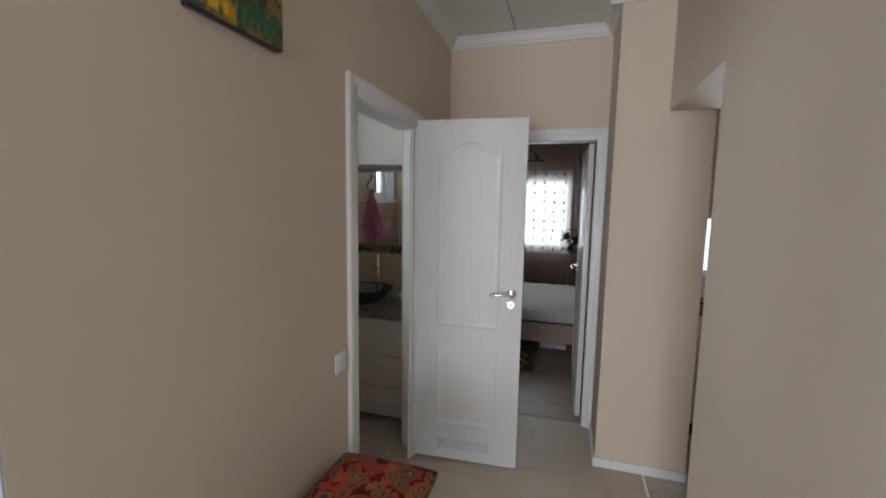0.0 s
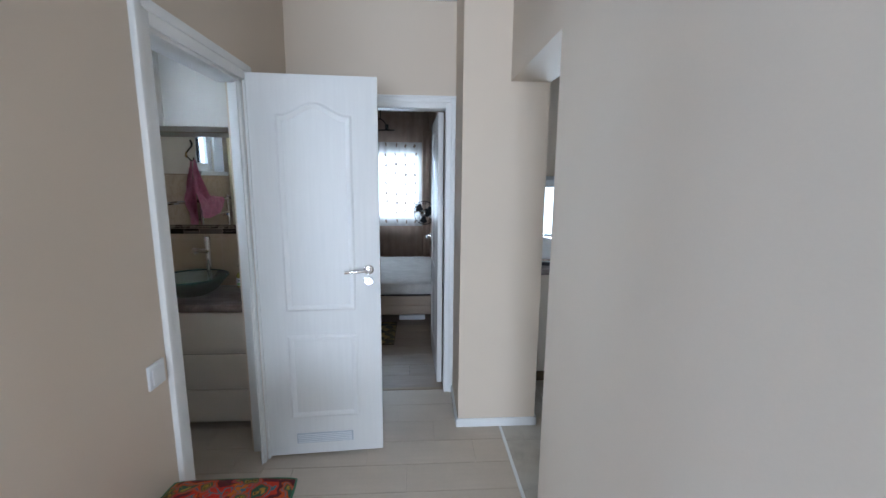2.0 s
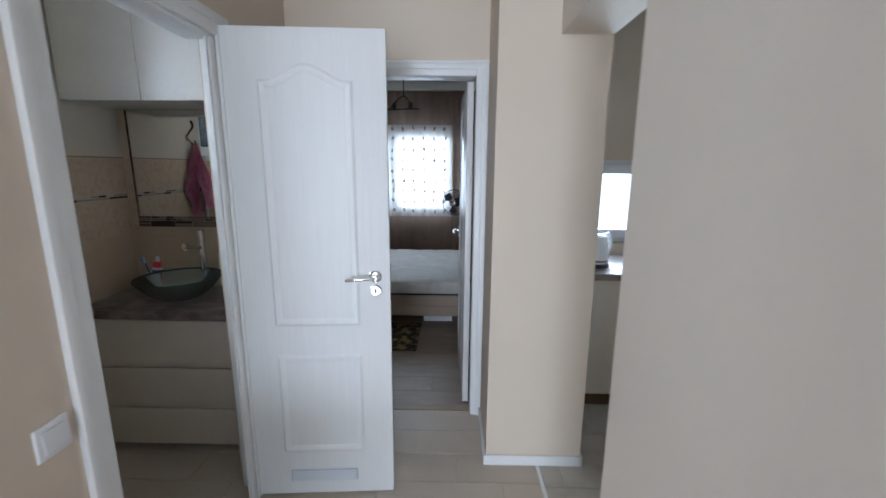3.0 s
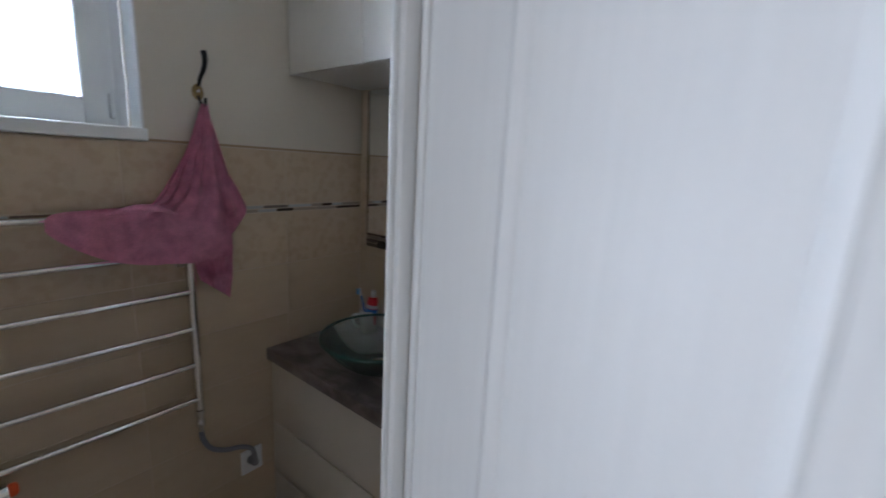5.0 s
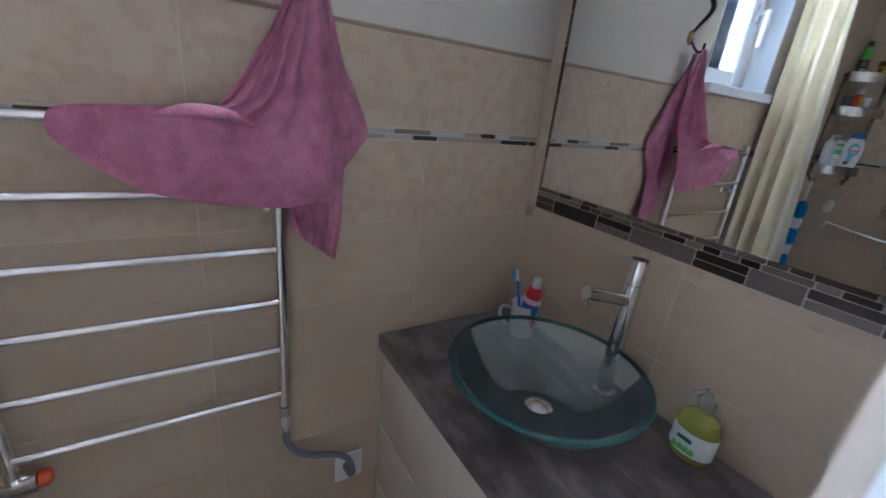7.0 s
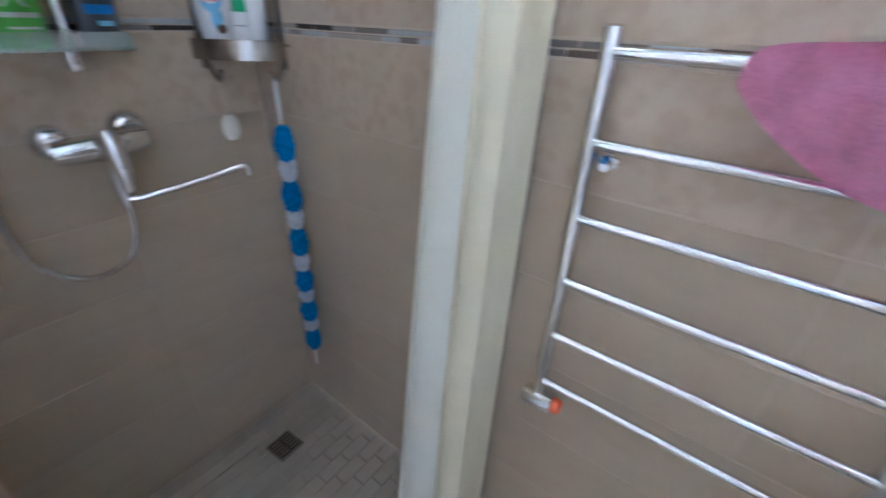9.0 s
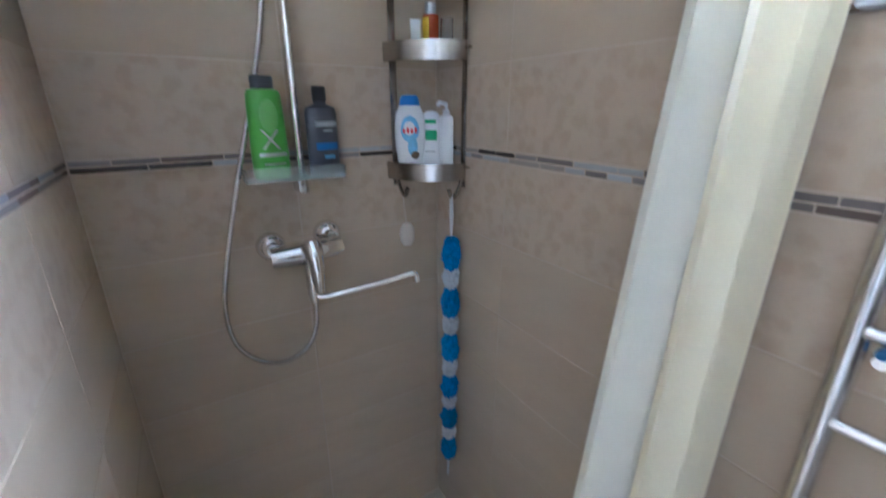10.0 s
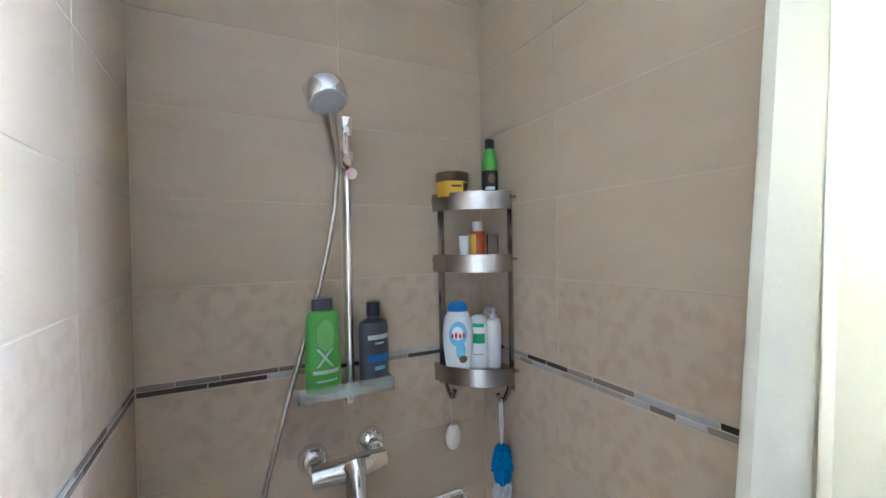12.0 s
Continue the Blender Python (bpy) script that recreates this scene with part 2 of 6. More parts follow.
M_SHEER = blotches(cloth("white_sheer_curtain", (0.78, 0.74, 0.70), 0.6, var=0.05, clear=0.30), (0.42, 0.34, 0.28), 11, 0.36, 0.42, 0.0)
M_DRAPE = streaks(cloth("brown_drape", (0.48, 0.37, 0.295), 0.6, var=0.12, clear=0.10), (0.37, 0.275, 0.215), (40, 40, 1), 0.15, 0.6)
M_BRASS = mat("aged_brass", (0.34, 0.25, 0.13), 0.35, 1.0, var=0.2, scale=40)
M_BLACKM = mat("black_metal", (0.02, 0.02, 0.022), 0.35, 0.4, var=0.1)
M_BLACKP = mat("black_plastic", (0.02, 0.021, 0.025), 0.35, var=0.1)
M_BLUECAP = mat("blue_cap", (0.05, 0.18, 0.42), 0.4, var=0.04)
M_ORANGE = mat("orange_cap", (0.75, 0.12, 0.03), 0.4, var=0.04)
M_GREYP = mat("grey_cable", (0.22, 0.23, 0.26), 0.5, var=0.05)
M_GREEN = mat("green_plastic_bottle", (0.13, 0.42, 0.06), 0.28, var=0.05)
M_DKGREEN = mat("dark_green_print", (0.03, 0.14, 0.06), 0.35, var=0.05)
M_CHARCOAL = mat("charcoal_plastic_bottle", (0.065, 0.07, 0.08), 0.3, var=0.08)
M_BLUE = mat("bright_blue_plastic", (0.02, 0.16, 0.50), 0.35, var=0.05)
M_LIGHTBLUE = mat("light_blue_print", (0.20, 0.48, 0.72), 0.35, var=0.2, scale=40)
M_REDP = mat("red_print", (0.60, 0.03, 0.04), 0.35, var=0.05)
M_GRILLE = mat("grey_vent_plastic", (0.52, 0.56, 0.61), 0.4, var=0.03)
M_WHITEP = mat("white_plastic", (0.78, 0.79, 0.80), 0.32, var=0.02, bump=0.01)
M_SILVERP = mat("silver_print", (0.62, 0.66, 0.66), 0.3, 0.6, var=0.05)
M_YELLOW = mat("yellow_label", (0.72, 0.44, 0.02), 0.35, var=0.08)
M_AMBER = mat("brown_lid", (0.10, 0.065, 0.03), 0.3, var=0.1)
M_SOAP = mat("white_soap", (0.75, 0.70, 0.62), 0.5, var=0.05)
M_SPONGE = mat("blue_mesh_sponge", (0.01, 0.24, 0.60), 0.8, var=0.35, scale=70, fine=300, bump=1.0, dist=0.006)
M_SPONGEW = mat("white_mesh_sponge", (0.72, 0.74, 0.76), 0.8, var=0.2, scale=70, fine=300, bump=1.0, dist=0.006)
M_CERAMIC = mat("white_ceramic", (0.76, 0.75, 0.72), 0.15, var=0.03, bump=0)
M_LIQUID = mat("yellow_green_soap", (0.60, 0.58, 0.12), 0.12, var=0.04, trans=0.5, bump=0)
M_MATTRESS = streaks(mat("white_quilted_ticking", (0.72, 0.70, 0.67), 0.85, var=0.05, scale=9, fine=120, bump=0.5, dist=0.006), (0.6, 0.58, 0.55), (7, 9, 7), 0.06, 0.5)
M_UPHOLST = mat("beige_bed_base_fabric", (0.46, 0.37, 0.29), 0.9, var=0.08, scale=6, fine=260, bump=0.3)
M_PINE = streaks(mat("orange_pine", (0.50, 0.25, 0.09), 0.45, var=0.1), (0.40, 0.18, 0.06), (30, 30, 3), 0.2, 0.6)
M_RUG = blotches(mat("dark_rug_wool", (0.05, 0.05, 0.035), 0.95, var=0.3, scale=30, fine=200, bump=0.6), (0.36, 0.27, 0.10), 16, 0.55, 0.62, 0.9)
M_RUGEDGE = mat("dark_rug_binding", (0.07, 0.05, 0.03), 0.95, var=0.2, scale=40, bump=0.5)
M_SHOWERTILE = tint_by_piece(mat("beige_shower_floor_mosaic", (0.50, 0.43, 0.34), 0.4, var=0.06, scale=9, fine=90), 0.06)
M_EXTERIOR = mat("outside_render", (0.6, 0.57, 0.5), 0.9, var=0.06, scale=2, fine=60)
M_GROUND = blotches(mat("garden_ground", (0.12, 0.13, 0.06), 0.95, var=0.3, scale=1, fine=20, bump=0.4), (0.2, 0.17, 0.11), 1.2, 0.5, 0.7, 0.6)


def paisley(name):
    """Red printed cotton with rings and drops in ochre, teal and dark green."""
    m = mat(name, (0.52, 0.075, 0.02), 0.85, var=0.15, scale=10, fine=300, bump=0.3, dist=0.001, spec=0.2)
    nt = m.node_tree
    b = nt.nodes["Principled BSDF"]
    tc, wr, wob = nt.nodes.new("ShaderNodeTexCoord"), nt.nodes.new("ShaderNodeMix"), nt.nodes.new("ShaderNodeTexNoise")
    wob.inputs["Scale"].default_value = 14
    wr.data_type, wr.blend_type = "RGBA", "LINEAR_LIGHT"
    wr.inputs[0].default_value = 0.06
    nt.links.new(tc.outputs["Object"], wob.inputs["Vector"])
    nt.links.new(tc.outputs["Object"], wr.inputs[6])
    nt.links.new(wob.outputs["Color"], wr.inputs[7])
    vor = nt.nodes.new("ShaderNodeTexVoronoi")
    vor.inputs["Scale"].default_value, vor.inputs["Randomness"].default_value = 15, 0.95
    nt.links.new(wr.outputs[2], vor.inputs["Vector"])
    ramp = nt.nodes.new("ShaderNodeValToRGB")
    ramp.color_ramp.interpolation = "CONSTANT"
    stops = [(0.0, (0.45, 0.28, 0.03)), (0.09, (0.03, 0.03, 0.02)), (0.16, (0.40, 0.24, 0.04)), (0.22, (0.05, 0.10, 0.06)),
             (0.34, (0.52, 0.075, 0.02)), (0.44, (0.07, 0.15, 0.17)), (0.50, (0.50, 0.07, 0.02)), (0.62, (0.10, 0.02, 0.02))]
    while len(ramp.color_ramp.elements) < len(stops):
        ramp.color_ramp.elements.new(0.5)
    for e, (p, c) in zip(ramp.color_ramp.elements, stops):
        e.position, e.color = p, (*c, 1)
    nt.links.new(vor.outputs["Distance"], ramp.inputs[0])
    hs, rnd = nt.nodes.new("ShaderNodeHueSaturation"), nt.nodes.new("ShaderNodeSeparateColor")
    nt.links.new(vor.outputs["Color"], rnd.inputs[0])
    rng = nt.nodes.new("ShaderNodeMapRange")
    rng.inputs[3].default_value, rng.inputs[4].default_value = 0.485, 0.525
    nt.links.new(rnd.outputs[0], rng.inputs[0])
    nt.links.new(rng.outputs[0], hs.inputs["Hue"])
    nt.links.new(ramp.outputs[0], hs.inputs["Color"])
    nt.links.new(hs.outputs[0], b.inputs["Base Color"])
    return m


M_PAISLEY = paisley("red_paisley_cotton")


# ---- building helpers ----
def cuboid(bm, x0, x1, y0, y1, z0, z1, bevel=0.0):
    v = [bm.verts.new((x, y, z)) for x in (x0, x1) for y in (y0, y1) for z in (z0, z1)]
    fs = [bm.faces.new([v[i] for i in q]) for q in ((0, 1, 3, 2), (4, 6, 7, 5), (0, 4, 5, 1), (2, 3, 7, 6), (0, 2, 6, 4), (1, 5, 7, 3))]
    if bevel:
        bmesh.ops.bevel(bm, geom=list({e for f in fs for e in f.edges}), offset=bevel, segments=2, affect="EDGES", profile=0.5)
    return bm


def block(x0, x1, y0, y1, z0, z1, bevel=0.0):
    return cuboid(bmesh.new(), x0, x1, y0, y1, z0, z1, bevel)


def lathe(profile, seg=32, at=(0, 0, 0), turn=None, squash=(1, 1)):
    """Turns a profile of (radius, height) about z; squash flattens it in x and y."""
    bm = bmesh.new()
    m = Matrix.Translation(at) @ (turn or Matrix.Identity(4))
    rings = []
    for r, z in profile:
        if r < 1e-6:
            rings.append([bm.verts.new(m @ Vector((0, 0, z)))])
        else:
            rings.append([bm.verts.new(m @ Vector((r * squash[0] * math.cos(2 * math.pi * i / seg), r * squash[1] * math.sin(2 * math.pi * i / seg), z))) for i in range(seg)])
    for a, b in zip(rings, rings[1:]):
        for i in range(seg):
            j = (i + 1) % seg
            if len(a) == 1 and len(b) > 1:
                bm.faces.new((a[0], b[j], b[i]))
            elif len(b) == 1 and len(a) > 1:
                bm.faces.new((a[i], a[j], b[0]))
            elif len(a) > 1:
                bm.faces.new((a[i], a[j], b[j], b[i]))
    return bm


def tube(points, r, seg=12, closed=False, radii=None, cap=True, bm=None):
    """A round bar along a line of points."""
    bm = bm or bmesh.new()
    pts = [Vector(p) for p in points]
    n, rings, side = len(pts), [], None
    for i, p in enumerate(pts):
        a = pts[(i - 1) % n] if closed or i else p
        b = pts[(i + 1) % n] if closed or i < n - 1 else p
        d = (b - a).normalized()
        if side is None:
            side = d.orthogonal().normalized()
        side = (side - d * side.dot(d)).normalized()
        up = d.cross(side)
        rr = radii[i] if radii else r
        rings.append([bm.verts.new(p + rr * (math.cos(2 * math.pi * k / seg) * side + math.sin(2 * math.pi * k / seg) * up)) for k in range(seg)])
    pairs = list(zip(rings, rings[1:])) + ([(rings[-1], rings[0])] if closed else [])
    for a, b in pairs:
        for k in range(seg):
            j = (k + 1) % seg
            bm.faces.new((a[k], a[j], b[j], b[k]))
    if cap and not closed:
        bm.faces.new(rings[0][::-1])
        bm.faces.new(rings[-1])
    return bm


def smoothline(points, steps=8):
    """A soft curve through points."""
    p = [Vector(q) for q in points]
    p = [2 * p[0] - p[1]] + p + [2 * p[-1] - p[-2]]
    out = []
    for i in range(1, len(p) - 2):
        for k in range(steps):
            t = k / steps
            out.append(0.5 * (2 * p[i] + (p[i + 1] - p[i - 1]) * t + (2 * p[i - 1] - 5 * p[i] + 4 * p[i + 1] - p[i + 2]) * t * t
                              + (3 * p[i] - p[i - 1] - 3 * p[i + 1] + p[i + 2]) * t ** 3))
    out.append(p[-2])
    return out


def prism(outline, z0, z1, bevel=0.0, axis="z"):
    """Extrudes a flat outline."""
    bm = bmesh.new()
    put = {"z": lambda a, b, c: (a, b, c), "y": lambda a, b, c: (a, c, b), "x": lambda a, b, c: (c, a, b)}[axis]
    lo = [bm.verts.new(put(a, b, z0)) for a, b in outline]
    hi = [bm.verts.new(put(a, b, z1)) for a, b in outline]
    bm.faces.new(lo[::-1])
    bm.faces.new(hi)
    n = len(lo)
    for i in range(n):
        bm.faces.new((lo[i], lo[(i + 1) % n], hi[(i + 1) % n], hi[i]))
    bmesh.ops.recalc_face_normals(bm, faces=bm.faces)
    if bevel:
        bmesh.ops.bevel(bm, geom=[e for e in bm.edges if not e.is_boundary and e.calc_face_angle(0) > 0.6], offset=bevel, segments=2, affect="EDGES", profile=0.5)
    return bm


def mesh_of(name, bm, material, smooth=False):
    bmesh.ops.recalc_face_normals(bm, faces=bm.faces)
    me = bpy.data.meshes.new(name)
    bm.to_mesh(me)
    bm.free()
    me.materials.append(material)
    if smooth:
        me.shade_smooth()
        me.set_sharp_from_angle(angle=radians(40))
    return me


def part(name, bm, material, parent, label="", smooth=True):
    ob = new(name, mesh_of(name, bm, material, smooth))
    ob.parent = parent
    ob.matrix_parent_inverse = parent.matrix_world.inverted()
    return tagged(ob, label)


def thing(name, label, category, at=(0, 0, 0), group=""):
    ob = new(name)
    ob.location = at
    ob.empty_display_size = 0.05
    bpy.context.view_layer.update()
    return tagged(ob, label, category, group)


def solid(name, bm, material, label, category, kind="", group="", smooth=True):
    return tagged(new(name, mesh_of(name, bm, material, smooth)), label, category, group, kind)


def setting(name, boxes, material, label, category="wall", bevel=0.0):
    bm = bmesh.new()
    for b in boxes:
        cuboid(bm, *b, bevel)
    return tagged(new(name, mesh_of(name, bm, material)), label, category, "", "structure")


# ---- the large structure ----
H = 2.69            # hall ceiling
BW, BS, BN, BE = -1.0, 1.57, 3.745, -0.16     # bathroom: tiled faces west, south, north, east
wall_hall_left = setting("wall_hall_left", [(-0.15, 0, 1.152, 2.305, 0, 2.75), (-0.03, 0, 3.0, 3.08, 0, 1.99), (-0.112, 0, 3.08, 3.80, 0, 2.75), (-0.112, 0, 2.305, 3.08, 1.99, 2.75)], M_BEIGE, "beige painted hall wall beside the bathroom door")
wall_return = setting("wall_return", [(-2.2, -0.15, 1.152, 1.25, 0, 2.75), (-0.15, -0.001, 1.1485, 1.1515, 0, 2.68)], M_DIMRETURN, "wall round the corner of the hall, dimmer daylight put into its grey-blue colour")
wall_hall_end = setting("wall_hall_end", [(0, 0.25, 3.695, 3.80, 0, 2.75), (1.031, 1.555, 3.695, 3.80, 0, 2.75), (0.25, 1.031, 3.695, 3.80, 1.997, 2.75)], M_BEIGE, "beige painted end wall with the bedroom doorway")
wall_hall_right = setting("wall_hall_right", [(1.335, 1.555, -5.0, 2.445, 0, 2.75), (1.335, 1.555, 2.445, 3.255, 2.057, 2.75)], M_DAYWASH, "hall wall ending at the kitchen opening, cool daylight put into its paler colour")
wall_pillar = setting("wall_pillar", [(1.072, 1.555, 3.255, 3.695, 0, 2.75)], M_BEIGE, "beige painted pillar beside the kitchen opening")
wall_room_west = setting("wall_room_west", [(-2.35, -2.2, -5.0, -1.2, 0, 2.75), (-2.35, -2.2, 0.6, 1.25, 0, 2.75), (-2.35, -2.2, -1.2, 0.6, 0, 0.55), (-2.35, -2.2, -1.2, 0.6, 2.35, 2.75)], M_BEIGE, "beige painted outer wall with a window")
wall_room_south = setting("wall_room_south", [(-2.35, -1.60, -5.15, -5.0, 0, 2.75), (1.30, 1.555, -5.15, -5.0, 0, 2.75), (-1.60, 1.30, -5.15, -5.0, 0, 0.12), (-1.60, 1.30, -5.15, -5.0, 2.38, 2.75)], M_BEIGE, "beige painted outer wall with a window")
wall_bath_west = setting("wall_bath_west", [(-1.26, -1.01, 1.45, 2.462, 0, 2.6), (-1.26, -1.01, 2.950, 3.85, 0, 2.6), (-1.26, -1.01, 2.462, 2.950, 0, 1.541), (-1.26, -1.01, 2.462, 2.950, 2.16, 2.6)], M_BATHPAINT, "bathroom wall, tiled below and pale painted above")
wall_bath_south = setting("wall_bath_south", [(-1.01, -0.15, 1.45, 1.56, 0, 2.6)], M_TGROUT, "fully tiled shower wall")
wall_bath_north = setting("wall_bath_north", [(-1.01, -0.112, 3.755, 3.85, 0, 2.6)], M_TGROUT, "tiled wall behind the washbasin")
wall_bed_west = setting("wall_bed_west", [(-2.1, -2.0, 3.85, 7.0, 0, 2.7)], M_BROWNPAINT, "brown papered bedroom wall")
wall_bed_east = setting("wall_bed_east", [(1.50, 1.60, 3.80, 7.0, 0, 2.7)], M_BROWNPAINT, "brown papered bedroom wall")
wall_bed_south = setting("wall_bed_south", [(-2.1, -0.15, 3.86, 3.96, 0, 2.7)], M_BROWNPAINT, "brown papered bedroom wall")
wall_bed_north = setting("wall_bed_north", [(-2.1, -0.72, 6.90, 7.05, 0, 2.7), (0.92, 1.6, 6.90, 7.05, 0, 2.7), (-0.72, 0.92, 6.90, 7.05, 0, 0.88), (-0.72, 0.92, 6.90, 7.05, 1.97, 2.7)], M_BROWNPAINT, "brown papered bedroom wall with the window")
wall_kit_north = setting("wall_kit_north", [(1.60, 1.76, 4.30, 4.42, 0, 2.75), (2.90, 4.2, 4.30, 4.42, 0, 2.75), (1.76, 2.90, 4.30, 4.42, 0, 0.98), (1.76, 2.90, 4.30, 4.42, 1.56, 2.75)], M_BEIGE, "beige painted kitchen wall with the window")
wall_kit_east = setting("wall_kit_east", [(4.1, 4.2, -1.8, 4.30, 0, 2.75)], M_BEIGE, "beige painted kitchen wall")
wall_kit_south = setting("wall_kit_south", [(1.555, 4.1, -1.9, -1.8, 0, 2.75)], M_BEIGE, "beige painted kitchen wall")
wall_kit_west = setting("wall_kit_west", [(1.555, 1.60, 3.80, 4.42, 0, 2.75)], M_BEIGE, "beige painted kitchen wall corner")
ceiling_hall = setting("ceiling_hall", [(-2.2, 0.455, -5.0, 3.695, H, 2.75), (1.05, 1.335, -5.0, 3.695, H, 2.75), (0.455, 1.05, -5.0, 2.95, H, 2.75), (0.455, 1.05, 3.625, 3.695, H, 2.75), (0.463, 1.042, 2.958, 3.617, H - 0.004, 2.74)], M_CEIL, "white hall ceiling with a loft hatch", "ceiling")
ceiling_bath = setting("ceiling_bath", [(-1.01, -0.055, 1.56, 3.755, 2.45, 2.52)], M_CEIL, "white bathroom ceiling", "ceiling")
ceiling_bed = setting("ceiling_bed", [(-2.0, 1.5, 3.80, 6.90, 2.55, 2.62)], M_CEIL, "white bedroom ceiling", "ceiling")
ceiling_kit = setting("ceiling_kit", [(1.555, 4.1, -1.8, 4.30, H, 2.75)], M_CEIL, "white kitchen ceiling", "ceiling")
roof = setting("roof", [(-2.4, 4.25, -5.2, 7.1, 2.78, 2.95)], M_DARKGAP, "dark flat roof slab over the house", "roof")
floor_hall = setting("floor_hall", [(0, 1.335, -5.0, 3.74, -0.12, -0.006), (-2.2, 0, -5.0, 1.152, -0.12, -0.006), (-1.01, 0, 2.30, 3.755, -0.12, -0.0065)], M_GROUT, "greige wood-look tiled hall floor", "floor")
floor_bed = setting("floor_bed", [(-2.0, 1.5, 3.745, 6.90, -0.12, -0.006)], M_DARKGAP, "brown laminate bedroom floor", "floor")
floor_kit = setting("floor_kit", [(1.341, 4.1, -1.8, 4.30, -0.12, -0.006)], M_GROUT, "stone-look tiled kitchen floor", "floor")
floor_shower = setting("floor_shower", [(-1.01, -0.15, 1.56, 2.296, -0.12, -0.008)], M_TGROUT, "beige mosaic shower floor", "floor")
ground = setting("ground", [(-900, 900, -900, 900, -0.5, -0.3)], M_GROUND, "grassy garden ground round the house", "ground")


def crown(name, runs):
    """White cornice: runs of (start, end, inward normal)."""
    prof = [(0, 0), (0.012, 0), (0.016, 0.012), (0.03, 0.02), (0.044, 0.038), (0.05, 0.05), (0.062, 0.054), (0.062, 0.066), (0, 0.066)]
    bm = bmesh.new()
    for (x0, y0), (x1, y1), (nx, ny) in runs:
        a = [bm.verts.new((x0 + nx * u, y0 + ny * u, H - 0.067 + v)) for u, v in prof]
        b = [bm.verts.new((x1 + nx * u, y1 + ny * u, H - 0.067 + v)) for u, v in prof]
        n = len(prof)
        for i in range(n):
            bm.faces.new((a[i], a[(i + 1) % n], b[(i + 1) % n], b[i]))
        bm.faces.new(a[::-1])
        bm.faces.new(b)
    return tagged(new(name, mesh_of(name, bm, M_CEIL)), "white moulded plaster cornice", "cornice", "", "structure")


crown("trim_cornice", [((0, 1.152), (0, 3.695), (1, 0)), ((0, 3.6945), (1.072, 3.6945), (0, -1)), ((1.072, 3.255), (1.072, 3.695), (-1, 0)),
                       ((1.01, 3.2545), (1.335, 3.2545), (0, -1)), ((1.335, -5.0), (1.335, 3.255), (-1, 0))])
setting("baseboard", [(1.06, 1.568, 3.243, 3.255, 0, 0.055), (1.06, 1.072, 3.255, 3.695, 0, 0.055), (1.323, 1.335, -5.0, 2.445, 0, 0.055),
                      (0, 0.012, 1.152, 2.226, 0, 0.055), (0, 0.012, 3.07, 3.695, 0, 0.055), (1.555, 1.568, 3.243, 3.80, 0, 0.055)], M_WHITE, "low white skirting along the hall walls", "baseboard", 0.003)


def casing(name, axis, plane, out, lo, hi, top, width, depth, label):
    """Door lining and moulded casing on one side of a wall: axis is the way along the wall."""
    bm = bmesh.new()

    def piece(a0, a1, d0, d1, z0, z1, bev=0.004):
        if axis == "y":
            cuboid(bm, min(d0, d1), max(d0, d1), a0, a1, z0, z1, bev)
        else:
            cuboid(bm, a0, a1, min(d0, d1), max(d0, d1), z0, z1, bev)
    for w, t, e in ((width, 0.014, 0.0), (width * 0.45, 0.021, 0.002)):
        piece(lo - width - e, lo - width + w, plane, plane + out * t, 0, top + width + e)
        piece(hi + width - w, hi + width + e, plane, plane + out * t, 0, top + width + e)
        piece(lo - width + w, hi + width - w, plane, plane + out * t, top + width - w, top + width + e)
    return bm, piece


# bathroom door lining: casing on the hall side, lining through the wall with a stop
bm, piece = casing("a", "y", 0.0, 1, 2.302, 2.996, 1.977, 0.073, 0.15, "")
cuboid(bm, -0.152, -0.0005, 2.3055, 2.322, 0, 1.977, 0.003)
cuboid(bm, -0.152, -0.028, 2.320, 2.335, 0, 1.966, 0.003)
cuboid(bm, -0.022, -0.0005, 2.966, 2.9995, 0, 1.977, 0.003)
cuboid(bm, -0.018, -0.010, 2.955, 2.968, 0, 1.966, 0.003)
cuboid(bm, -0.112, -0.0005, 2.3055, 2.9995, 1.965, 1.9895, 0.003)
cuboid(bm, -0.100, -0.031, 3.066, 3.0795, 0, 1.9895, 0.004)
cuboid(bm, -0.060, -0.031, 3.058, 3.068, 0, 1.9895, 0.004)
cuboid(bm, -0.031, -0.020, 2.998, 3.0675, 0, 1.9895, 0.003)
door_frame_1 = solid("door_1_frame", bm, M_WHITE, "white moulded bathroom door frame", "door frame", "structure")
# bedroom door lining
bm, piece = casing("b", "x", 3.695, -1, 0.265, 1.008, 1.979, 0.062, 0.1, "")
cuboid(bm, 0.2505, 0.266, 3.6955, 3.80, 0, 1.98, 0.003)
cuboid(bm, 1.008, 1.0305, 3.6955, 3.80, 0, 1.98, 0.003)
cuboid(bm, 0.2505, 1.0305, 3.6955, 3.80, 1.979, 1.9965, 0.003)
cuboid(bm, 0.190, 1.074, 3.668, 3.694, 2.040, 2.055, 0.004)
door_frame_2 = solid("door_2_frame", bm, M_WHITE, "white moulded bedroom door frame", "door frame", "structure")
setting("threshold", [(0.266, 1.008, 3.724, 3.756, -0.004, 0.003)], M_TRIMTILE, "thin brown floor strip under the bedroom door", "threshold", 0.002)
setting("threshold_kitchen", [(1.328, 1.345, 2.445, 3.243, -0.004, 0.004)], M_WHITE, "pale floor strip at the kitchen opening", "threshold", 0.002)


